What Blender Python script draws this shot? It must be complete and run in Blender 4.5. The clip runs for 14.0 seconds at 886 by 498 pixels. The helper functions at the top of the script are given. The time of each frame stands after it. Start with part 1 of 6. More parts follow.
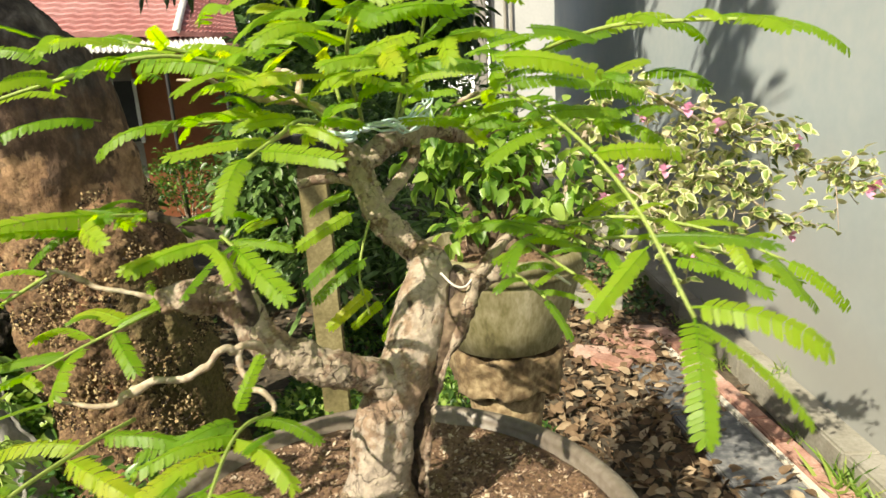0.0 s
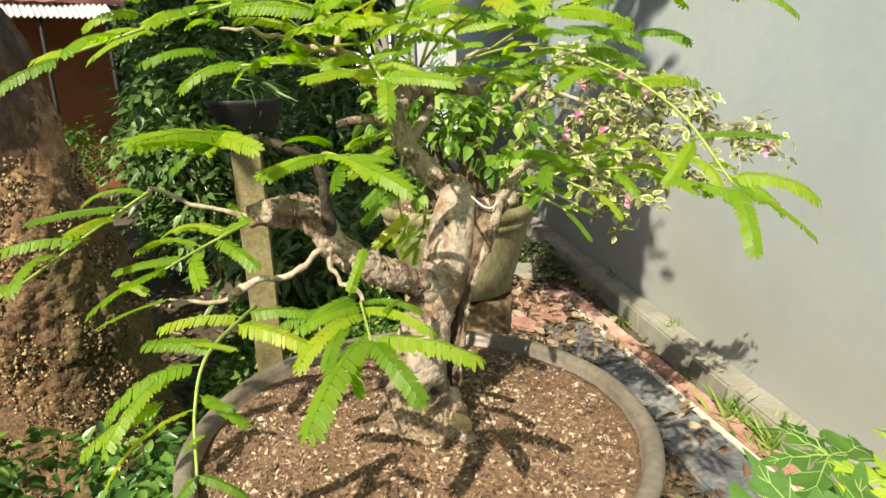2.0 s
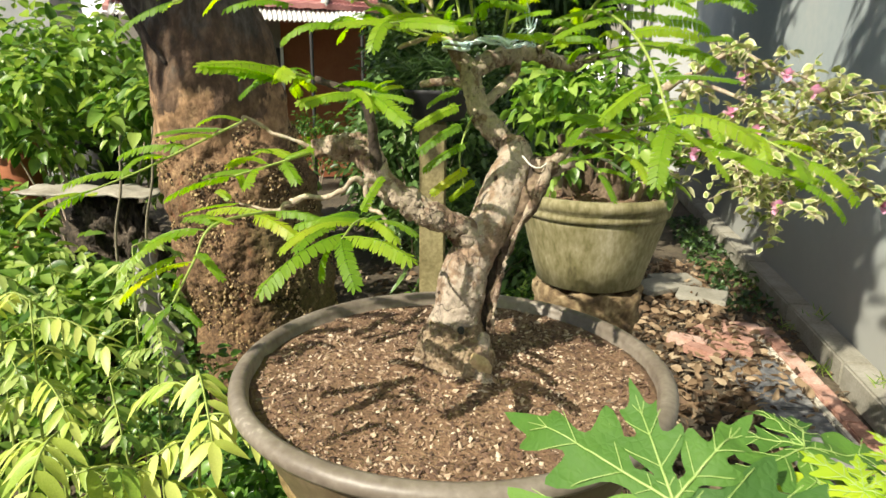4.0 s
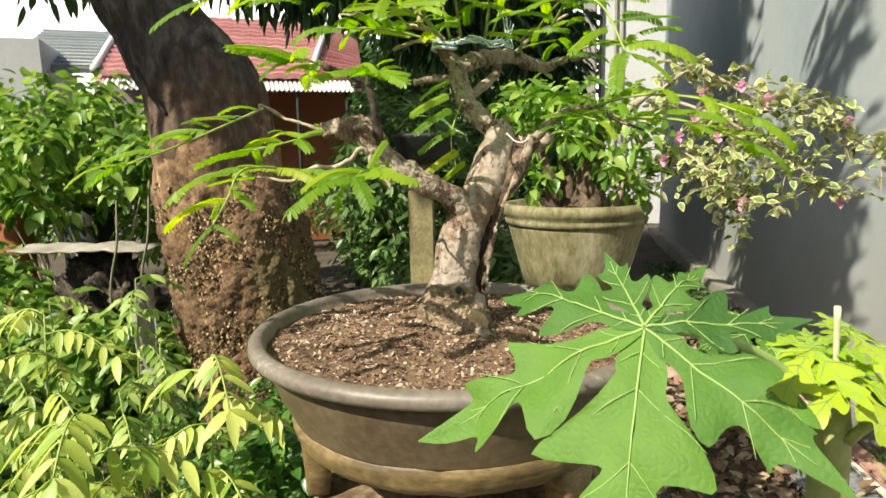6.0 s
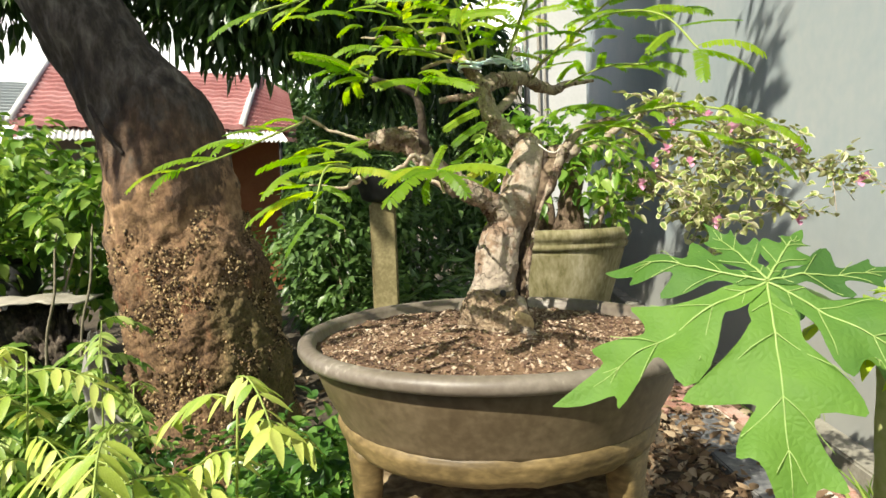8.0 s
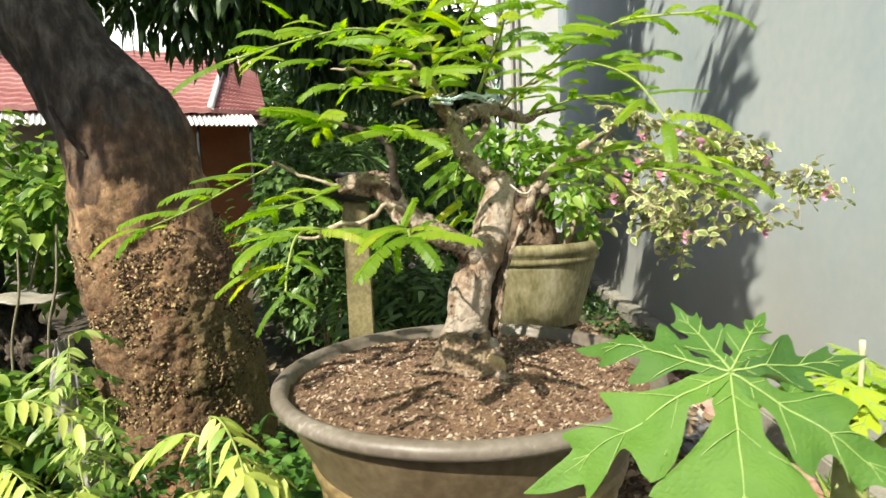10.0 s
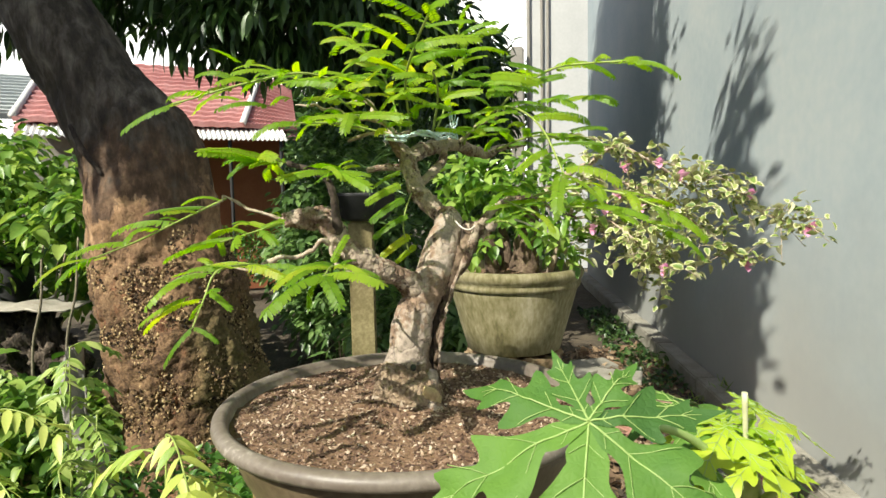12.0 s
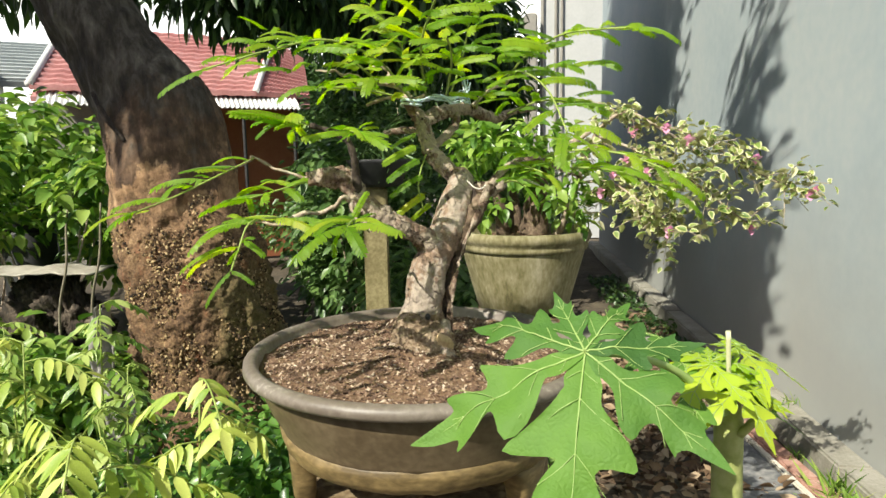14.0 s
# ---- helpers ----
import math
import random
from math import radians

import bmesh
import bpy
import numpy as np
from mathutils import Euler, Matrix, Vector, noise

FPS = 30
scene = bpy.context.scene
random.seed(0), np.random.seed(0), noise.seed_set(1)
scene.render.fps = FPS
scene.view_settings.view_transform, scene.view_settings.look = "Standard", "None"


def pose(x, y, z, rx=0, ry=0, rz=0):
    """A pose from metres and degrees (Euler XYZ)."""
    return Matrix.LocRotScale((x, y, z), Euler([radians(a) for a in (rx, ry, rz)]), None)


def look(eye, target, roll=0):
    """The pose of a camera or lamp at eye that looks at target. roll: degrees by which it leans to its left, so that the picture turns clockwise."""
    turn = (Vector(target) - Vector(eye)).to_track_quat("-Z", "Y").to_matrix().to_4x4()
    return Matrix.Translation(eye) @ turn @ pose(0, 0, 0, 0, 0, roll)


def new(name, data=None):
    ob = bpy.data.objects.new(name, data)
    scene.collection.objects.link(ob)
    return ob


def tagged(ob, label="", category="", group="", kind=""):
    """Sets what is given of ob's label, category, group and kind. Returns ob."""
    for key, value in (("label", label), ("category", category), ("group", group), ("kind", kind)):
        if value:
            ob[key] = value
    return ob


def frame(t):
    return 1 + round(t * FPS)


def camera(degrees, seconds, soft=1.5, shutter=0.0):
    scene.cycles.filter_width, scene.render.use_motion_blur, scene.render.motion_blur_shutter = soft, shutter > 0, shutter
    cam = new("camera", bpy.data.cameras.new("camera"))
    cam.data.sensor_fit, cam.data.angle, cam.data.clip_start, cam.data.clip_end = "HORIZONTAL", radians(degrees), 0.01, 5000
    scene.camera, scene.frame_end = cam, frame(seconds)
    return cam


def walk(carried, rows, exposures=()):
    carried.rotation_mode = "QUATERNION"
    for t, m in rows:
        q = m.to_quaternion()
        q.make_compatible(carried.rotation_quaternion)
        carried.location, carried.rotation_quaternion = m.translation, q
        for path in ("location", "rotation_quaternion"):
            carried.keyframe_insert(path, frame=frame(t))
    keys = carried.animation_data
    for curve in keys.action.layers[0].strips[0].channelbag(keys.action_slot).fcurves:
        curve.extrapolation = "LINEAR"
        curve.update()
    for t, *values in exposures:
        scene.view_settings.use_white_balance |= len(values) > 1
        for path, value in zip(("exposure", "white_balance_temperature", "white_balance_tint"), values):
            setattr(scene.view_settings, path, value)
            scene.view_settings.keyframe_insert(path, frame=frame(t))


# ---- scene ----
cam = camera(70.3, 14.0, shutter=0.5)
PATH = [
    (0, (0.013, -0.005, 1.741), (-0.038, 1.933, 1.253), -3.4),
    (0.5, (-0.064, -0.037, 1.729), (-0.020, 1.899, 1.230), -3.1),
    (1, (-0.132, -0.102, 1.741), (0.018, 1.818, 1.203), -3.5),
    (1.5, (-0.161, -0.134, 1.735), (0.077, 1.766, 1.158), -3.5),
    (2, (-0.176, -0.150, 1.710), (0.100, 1.752, 1.155), -1.9),
    (2.5, (-0.177, -0.173, 1.683), (0.041, 1.732, 1.117), -2.4),
    (3, (-0.121, -0.191, 1.653), (-0.207, 1.729, 1.098), -2.2),
    (3.5, (0.017, -0.199, 1.631), (-0.425, 1.659, 1.037), 0.3),
    (4, (0.068, -0.238, 1.639), (-0.328, 1.655, 1.126), 0.7),
    (4.2, (0.070, -0.264, 1.635), (-0.313, 1.636, 1.144), 0.4),
    (6.3, (0.079, -0.403, 1.474), (-0.277, 1.553, 1.258), -2.0),
    (6.5, (0.066, -0.427, 1.452), (-0.278, 1.538, 1.309), -2.8),
    (7, (0.000, -0.443, 1.422), (-0.279, 1.537, 1.388), -4.7),
    (7.2, (-0.029, -0.437, 1.420), (-0.263, 1.548, 1.372), -4.0),
    (9.3, (-0.156, -0.428, 1.518), (-0.233, 1.553, 1.252), -2.1),
    (9.5, (-0.143, -0.425, 1.530), (-0.213, 1.558, 1.272), -2.3),
    (10, (-0.106, -0.423, 1.551), (-0.156, 1.563, 1.328), -2.3),
    (10.5, (-0.059, -0.409, 1.556), (-0.103, 1.582, 1.369), -1.4),
    (11, (-0.011, -0.408, 1.562), (-0.063, 1.581, 1.365), -1.6),
    (11.5, (0.028, -0.427, 1.581), (-0.100, 1.561, 1.402), -1.7),
    (12, (0.056, -0.450, 1.584), (-0.098, 1.536, 1.411), -1.1),
    (12.5, (0.081, -0.475, 1.593), (-0.082, 1.511, 1.419), -0.8),
    (13, (0.094, -0.502, 1.589), (-0.092, 1.478, 1.380), -1.5),
    (13.5, (0.081, -0.519, 1.577), (-0.109, 1.455, 1.312), -1.0),
    (14, (0.060, -0.529, 1.567), (-0.132, 1.444, 1.301), -1.0),
]
# stops, white balance in kelvin, tint: the picture starts a little brighter and warmer
EXPOSURES = ((0.0, 0.75, 7250, 10), (1.5, 0.74, 7150, 10), (3.5, 0.74, 6950, 10), (6.5, 0.66, 6750, 10), (9.5, 0.76, 6700, 10), (10.5, 0.72, 6600, 10), (12.0, 0.63, 6550, 10), (14.0, 0.59, 6550, 10))
walk(cam, [(t, look(eye, target, roll)) for t, eye, target, roll in PATH], EXPOSURES)

# ---- world, sun ----
TO_SUN = Vector((-0.43, -0.61, 0.67)).normalized()
world = bpy.data.worlds.new("sky")
scene.world = world
world.use_nodes = True
wn = world.node_tree.nodes
sky = wn.new("ShaderNodeTexSky")
sky.sky_type = "NISHITA"
sky.sun_disc = False
sky.sun_elevation = math.asin(TO_SUN.z)
sky.sun_rotation = math.atan2(TO_SUN.x, TO_SUN.y)
sky.air_density, sky.dust_density = 1.0, 1.6
world.node_tree.links.new(sky.outputs[0], wn["Background"].inputs[0])
wn["Background"].inputs[1].default_value = 0.082
sun_data = bpy.data.lights.new("sun", "SUN")
sun_data.energy, sun_data.angle, sun_data.color = 5.0, radians(0.5), (1.0, 0.965, 0.84)
sun = new("sun", sun_data)
sun.matrix_world = look(TO_SUN * 30, (0, 0, 0))

# ---- materials ----
def material(name):
    m = bpy.data.materials.new(name)
    m.use_nodes = True
    return m, m.node_tree.nodes, m.node_tree.links, m.node_tree.nodes["Principled BSDF"]


def ramp_node(nodes, stops):
    r = nodes.new("ShaderNodeValToRGB")
    e = r.color_ramp.elements
    while len(e) < len(stops):
        e.new(0.5)
    for k, (p, c) in zip(e, stops):
        k.position, k.color = p, (*c, 1)
    return r


def surface(name, stops, scale=6.0, fine=60.0, rough=0.8, bump=0.4, depth=0.01, stretch=(1, 1, 1), mix=0.35, random_tint=0.0, metal=0.0, voronoi=False):
    """A rough solid surface: a broad mottling and a fine grain drive the colour, both drive the relief."""
    m, nodes, links, bsdf = material(name)
    co = nodes.new("ShaderNodeTexCoord")
    mp = nodes.new("ShaderNodeMapping")
    mp.inputs["Scale"].default_value = stretch
    links.new(co.outputs["Object"], mp.inputs[0])
    a = nodes.new("ShaderNodeTexNoise")
    a.inputs["Scale"].default_value, a.inputs["Detail"].default_value, a.inputs["Roughness"].default_value = scale, 6, 0.6
    links.new(mp.outputs[0], a.inputs["Vector"])
    if voronoi:
        b = nodes.new("ShaderNodeTexVoronoi")
        b.inputs["Scale"].default_value = fine
        out = b.outputs["Distance"]
    else:
        b = nodes.new("ShaderNodeTexNoise")
        b.inputs["Scale"].default_value, b.inputs["Detail"].default_value = fine, 4
        out = b.outputs[0]
    links.new(mp.outputs[0], b.inputs["Vector"])
    mx = nodes.new("ShaderNodeMix")
    mx.inputs[0].default_value = mix
    links.new(a.outputs[0], mx.inputs[2])
    links.new(out, mx.inputs[3])
    value = mx.outputs[0]
    if random_tint:
        inf = nodes.new("ShaderNodeObjectInfo")
        md = nodes.new("ShaderNodeMath")
        md.operation = "MULTIPLY_ADD"
        md.inputs[1].default_value, md.inputs[2].default_value = random_tint, -random_tint / 2
        ad = nodes.new("ShaderNodeMath")
        links.new(inf.outputs["Random"], md.inputs[0])
        links.new(md.outputs[0], ad.inputs[0])
        links.new(value, ad.inputs[1])
        value = ad.outputs[0]
    r = ramp_node(nodes, stops)
    links.new(value, r.inputs[0])
    links.new(r.outputs[0], bsdf.inputs["Base Color"])
    bp = nodes.new("ShaderNodeBump")
    bp.inputs["Strength"].default_value, bp.inputs["Distance"].default_value = bump, depth
    links.new(mx.outputs[0], bp.inputs["Height"])
    links.new(bp.outputs[0], bsdf.inputs["Normal"])
    bsdf.inputs["Roughness"].default_value, bsdf.inputs["Metallic"].default_value = rough, metal
    return m


def leafy(name, stops, rough=0.45, through_light=0.35, per_object=False, grain=25.0, glow=1.5):
    """Leaf blades: each takes its own tone, with a little light let through."""
    m, nodes, links, bsdf = material(name)
    if per_object:
        src = nodes.new("ShaderNodeObjectInfo").outputs["Random"]
    else:
        src = nodes.new("ShaderNodeNewGeometry").outputs["Random Per Island"]
    co = nodes.new("ShaderNodeTexCoord")
    n = nodes.new("ShaderNodeTexNoise")
    n.inputs["Scale"].default_value = grain
    links.new(co.outputs["Object"], n.inputs["Vector"])
    mx = nodes.new("ShaderNodeMix")
    mx.inputs[0].default_value = 0.3
    links.new(src, mx.inputs[2])
    links.new(n.outputs[0], mx.inputs[3])
    r = ramp_node(nodes, stops)
    links.new(mx.outputs[0], r.inputs[0])
    links.new(r.outputs[0], bsdf.inputs["Base Color"])
    bsdf.inputs["Roughness"].default_value = rough
    bp = nodes.new("ShaderNodeBump")
    bp.inputs["Strength"].default_value, bp.inputs["Distance"].default_value = 0.25, 0.003
    links.new(n.outputs[0], bp.inputs["Height"])
    links.new(bp.outputs[0], bsdf.inputs["Normal"])
    tr = nodes.new("ShaderNodeBsdfTranslucent")
    hs = nodes.new("ShaderNodeHueSaturation")
    hs.inputs["Saturation"].default_value, hs.inputs["Value"].default_value = 1.1, glow
    links.new(r.outputs[0], hs.inputs["Color"])
    links.new(hs.outputs[0], tr.inputs[0])
    ms = nodes.new("ShaderNodeMixShader")
    ms.inputs[0].default_value = through_light
    links.new(bsdf.outputs[0], ms.inputs[1])
    links.new(tr.outputs[0], ms.inputs[2])
    links.new(ms.outputs[0], nodes["Material Output"].inputs[0])
    return m


def foot_tint(m, colour, top, reach):
    """Blends a second colour unevenly over the foot of a wall."""
    nodes, links = m.node_tree.nodes, m.node_tree.links
    bsdf = nodes["Principled BSDF"]
    body_colour = bsdf.inputs["Base Color"].links[0].from_socket
    co = nodes.new("ShaderNodeTexCoord")
    xyz = nodes.new("ShaderNodeSeparateXYZ")
    links.new(co.outputs["Object"], xyz.inputs[0])
    n = nodes.new("ShaderNodeTexNoise")
    n.inputs["Scale"].default_value, n.inputs["Detail"].default_value = 1.3, 8
    links.new(co.outputs["Object"], n.inputs["Vector"])
    ad = nodes.new("ShaderNodeMath")
    ad.operation = "MULTIPLY_ADD"
    ad.inputs[1].default_value = 1.6
    links.new(n.outputs[0], ad.inputs[0])
    links.new(xyz.outputs[2], ad.inputs[2])
    mr = nodes.new("ShaderNodeMapRange")
    mr.interpolation_type = "SMOOTHSTEP"
    mr.inputs[1].default_value, mr.inputs[2].default_value = top + reach, top - reach
    mr.inputs[4].default_value = 0.8
    links.new(ad.outputs[0], mr.inputs[0])
    mx = nodes.new("ShaderNodeMix")
    mx.data_type = "RGBA"
    mx.inputs[7].default_value = (*colour, 1)
    links.new(mr.outputs[0], mx.inputs[0])
    links.new(body_colour, mx.inputs[6])
    links.new(mx.outputs[2], bsdf.inputs["Base Color"])
    return m


WALL = surface("cement_plaster", [(0.3, (0.31, 0.37, 0.395)), (0.5, (0.378, 0.432, 0.44)), (0.7, (0.455, 0.485, 0.47))], 0.9, 14, 0.9, 0.15, 0.01, mix=0.25)
foot_tint(WALL, (0.325, 0.32, 0.29), 1.75, 0.75)
PAINT = surface("pale_plaster", [(0.3, (0.4, 0.41, 0.4)), (0.7, (0.5, 0.505, 0.49))], 1.5, 20, 0.85, 0.1)
KERB = surface("kerb_concrete", [(0.3, (0.18, 0.165, 0.125)), (0.5, (0.28, 0.265, 0.215)), (0.7, (0.37, 0.35, 0.3))], 5, 60, 0.9, 0.5)
SLAB = surface("dark_slab", [(0.35, (0.05, 0.052, 0.056)), (0.5, (0.125, 0.13, 0.135)), (0.68, (0.3, 0.29, 0.27))], 6, 40, 0.7, 0.3)
BRICK = surface("red_brick", [(0.3, (0.28, 0.14, 0.1)), (0.5, (0.42, 0.24, 0.185)), (0.7, (0.54, 0.39, 0.32))], 8, 70, 0.9, 0.5, random_tint=0.3)
LIME = surface("pale_mortar", [(0.3, (0.5, 0.45, 0.36)), (0.7, (0.72, 0.68, 0.58))], 8, 60, 0.9, 0.4)
EARTH = surface("earth", [(0.3, (0.03, 0.025, 0.016)), (0.5, (0.075, 0.058, 0.038)), (0.62, (0.12, 0.095, 0.06)), (0.75, (0.07, 0.085, 0.03))], 2.2, 30, 0.95, 0.8, 0.03, mix=0.5)
POT_GREY = surface("brown_glazed_cement", [(0.3, (0.055, 0.038, 0.02)), (0.48, (0.11, 0.08, 0.045)), (0.6, (0.165, 0.125, 0.075)), (0.75, (0.27, 0.22, 0.14))], 5, 70, 0.5, 0.25, 0.004)
RIM_GREY = surface("worn_rim_cement", [(0.3, (0.09, 0.07, 0.054)), (0.48, (0.155, 0.128, 0.1)), (0.6, (0.215, 0.185, 0.15)), (0.67, (0.42, 0.38, 0.32))], 7, 90, 0.46, 0.5, 0.004)
OCHRE = surface("ochre_glaze", [(0.3, (0.06, 0.04, 0.016)), (0.46, (0.13, 0.09, 0.037)), (0.58, (0.22, 0.155, 0.065)), (0.75, (0.38, 0.28, 0.13))], 8, 70, 0.55, 0.3, 0.004, stretch=(1, 1, 2))
POT_MOSS = surface("mossy_cement", [(0.3, (0.055, 0.047, 0.017)), (0.45, (0.165, 0.145, 0.065)), (0.58, (0.27, 0.24, 0.14)), (0.72, (0.42, 0.38, 0.27))], 9, 60, 0.85, 0.5, 0.006, stretch=(1.6, 1.6, 0.6))
SOIL = surface("potting_soil", [(0.3, (0.06, 0.034, 0.018)), (0.5, (0.16, 0.092, 0.052)), (0.7, (0.26, 0.165, 0.1))], 14, 150, 0.95, 1.0, 0.01, mix=0.6)
STUB = surface("pale_cut_wood", [(0.3, (0.26, 0.17, 0.085)), (0.5, (0.46, 0.34, 0.19)), (0.7, (0.62, 0.5, 0.32))], 40, 180, 0.9, 0.8, 0.003)
def bark_layers(name, pale, warm, dark, scale=1.0, crack=0.5):
    """Old bark: pale bare skin, warm flaking patches, dark cracks and pits."""
    m, nodes, links, bsdf = material(name)
    co = nodes.new("ShaderNodeTexCoord")

    def noise_at(s, detail=6, rough=0.6, stretch=1.0):
        mp = nodes.new("ShaderNodeMapping")
        mp.inputs["Scale"].default_value = (1, 1, stretch)
        links.new(co.outputs["Object"], mp.inputs[0])
        n = nodes.new("ShaderNodeTexNoise")
        n.inputs["Scale"].default_value, n.inputs["Detail"].default_value, n.inputs["Roughness"].default_value = s * scale, detail, rough
        links.new(mp.outputs[0], n.inputs["Vector"])
        return n.outputs[0]

    def blend(f, a, b):
        x = nodes.new("ShaderNodeMix")
        x.data_type = "RGBA"
        links.new(f, x.inputs[0])
        for k, v in ((6, a), (7, b)):
            if isinstance(v, tuple):
                x.inputs[k].default_value = (*v, 1)
            else:
                links.new(v, x.inputs[k])
        return x.outputs[2]

    def step(v, lo, hi):
        r = nodes.new("ShaderNodeMapRange")
        r.interpolation_type = "SMOOTHSTEP"
        links.new(v, r.inputs[0])
        r.inputs[1].default_value, r.inputs[2].default_value = lo, hi
        return r.outputs[0]

    fine = noise_at(110, 5, 0.7, 0.6)
    r = ramp_node(nodes, [(0.3, tuple(0.62 * c for c in pale)), (0.5, pale), (0.68, tuple(min(0.8, 1.25 * c) for c in pale))])
    links.new(fine, r.inputs[0])
    r2 = ramp_node(nodes, [(0.3, dark), (0.5, warm), (0.7, tuple(1.35 * c for c in warm))])
    links.new(noise_at(70, 6, 0.75), r2.inputs[0])
    patch = step(noise_at(13, 6, 0.7), 0.49, 0.56)
    c = blend(patch, r.outputs[0], r2.outputs[0])
    vo = nodes.new("ShaderNodeTexVoronoi")
    vo.feature = "DISTANCE_TO_EDGE"
    vo.inputs["Scale"].default_value = 34 * scale
    wp = nodes.new("ShaderNodeTexNoise")
    wp.inputs["Scale"].default_value = 30 * scale
    links.new(co.outputs["Object"], wp.inputs["Vector"])
    wm = nodes.new("ShaderNodeVectorMath")
    wm.operation = "MULTIPLY_ADD"
    wm.inputs[1].default_value = (0.07 / scale,) * 3
    links.new(wp.outputs["Color"], wm.inputs[0])
    links.new(co.outputs["Object"], wm.inputs[2])
    links.new(wm.outputs[0], vo.inputs["Vector"])
    line = step(vo.outputs["Distance"], 0.05, 0.0)
    md = nodes.new("ShaderNodeMath")
    md.operation = "MULTIPLY"
    md.inputs[1].default_value = crack
    links.new(line, md.inputs[0])
    ml = nodes.new("ShaderNodeMath")
    ml.operation = "MULTIPLY"
    links.new(md.outputs[0], ml.inputs[0])
    links.new(step(noise_at(20, 3), 0.42, 0.6), ml.inputs[1])
    c = blend(ml.outputs[0], c, dark)
    pit = step(noise_at(48, 2, 0.5), 0.68, 0.75)
    c = blend(pit, c, dark)
    links.new(c, bsdf.inputs["Base Color"])
    hm = nodes.new("ShaderNodeMath")
    hm.operation = "SUBTRACT"
    links.new(fine, hm.inputs[0])
    links.new(ml.outputs[0], hm.inputs[1])
    h2 = nodes.new("ShaderNodeMath")
    h2.operation = "SUBTRACT"
    links.new(hm.outputs[0], h2.inputs[0])
    links.new(pit, h2.inputs[1])
    bp = nodes.new("ShaderNodeBump")
    bp.inputs["Strength"].default_value, bp.inputs["Distance"].default_value = 0.9, 0.004 / scale
    links.new(h2.outputs[0], bp.inputs["Height"])
    links.new(bp.outputs[0], bsdf.inputs["Normal"])
    bsdf.inputs["Roughness"].default_value = 0.9
    return m


BARK = bark_layers("pale_bonsai_bark", (0.37, 0.305, 0.245), (0.25, 0.17, 0.115), (0.045, 0.028, 0.019))
BARK_ROUGH = bark_layers("fissured_bark", (0.36, 0.29, 0.22), (0.2, 0.13, 0.09), (0.04, 0.024, 0.016), 1.5, 0.9)
BARK_BROWN = surface("brown_bark_edge", [(0.3, (0.035, 0.022, 0.014)), (0.5, (0.11, 0.075, 0.048)), (0.7, (0.24, 0.175, 0.12))], 30, 120, 0.95, 1.0, 0.005)
BARK_DARK = surface("dark_dead_bark", [(0.3, (0.012, 0.009, 0.007)), (0.55, (0.05, 0.036, 0.026)), (0.75, (0.14, 0.11, 0.085))], 30, 120, 0.95, 1.0, 0.006)
TWIG = surface("grey_twig", [(0.3, (0.19, 0.13, 0.09)), (0.5, (0.38, 0.3, 0.22)), (0.7, (0.58, 0.52, 0.43))], 60, 200, 0.85, 0.7, 0.002)
SHOOT = surface("green_shoot", [(0.3, (0.2, 0.27, 0.05)), (0.7, (0.34, 0.42, 0.1))], 50, 200, 0.6, 0.2, 0.001)
TREE_BARK = surface("old_tree_bark", [(0.28, (0.01, 0.008, 0.006)), (0.45, (0.032, 0.025, 0.018)), (0.56, (0.085, 0.064, 0.045)), (0.66, (0.2, 0.165, 0.125))], 7, 45, 0.95, 1.0, 0.03, stretch=(1, 1, 0.6), mix=0.5)
BURL = surface("crumbling_bark", [(0.3, (0.06, 0.038, 0.023)), (0.42, (0.2, 0.135, 0.082)), (0.55, (0.34, 0.25, 0.165)), (0.7, (0.46, 0.36, 0.25))], 40, 150, 0.95, 1.0, 0.03, mix=0.5)
POST = surface("mossy_post", [(0.3, (0.08, 0.065, 0.025)), (0.5, (0.2, 0.165, 0.075)), (0.7, (0.36, 0.31, 0.16))], 4, 60, 0.9, 0.5)
STAND = surface("weathered_stand", [(0.34, (0.04, 0.024, 0.013)), (0.48, (0.15, 0.1, 0.05)), (0.64, (0.34, 0.26, 0.15))], 7, 50, 0.9, 0.8, 0.01, mix=0.5)
TILE = surface("roof_tile", [(0.3, (0.34, 0.13, 0.12)), (0.5, (0.45, 0.2, 0.185)), (0.7, (0.54, 0.29, 0.27))], 2, 25, 0.75, 0.3, random_tint=0.2)
TILE_GREY = surface("grey_roof_sheet", [(0.3, (0.3, 0.33, 0.33)), (0.7, (0.46, 0.49, 0.48))], 2, 25, 0.7, 0.3, random_tint=0.2)
SHEET = surface("white_sheet", [(0.3, (0.55, 0.53, 0.48)), (0.5, (0.72, 0.71, 0.68)), (0.7, (0.8, 0.79, 0.76))], 5, 50, 0.6, 0.2)
DUSTY = surface("dusty_sheet", [(0.3, (0.2, 0.17, 0.13)), (0.5, (0.38, 0.35, 0.29)), (0.7, (0.5, 0.47, 0.41))], 5, 50, 0.75, 0.3)
TERRACOTTA = surface("terracotta_wall", [(0.3, (0.24, 0.075, 0.03)), (0.7, (0.34, 0.125, 0.055))], 2, 25, 0.85, 0.2)
DIM_WALL = surface("weathered_house_wall", [(0.3, (0.2, 0.19, 0.165)), (0.7, (0.33, 0.31, 0.27))], 2, 25, 0.85, 0.2)
DARK = surface("dark_interior", [(0.3, (0.012, 0.013, 0.014)), (0.7, (0.035, 0.035, 0.035))], 5, 40, 0.6, 0.2)
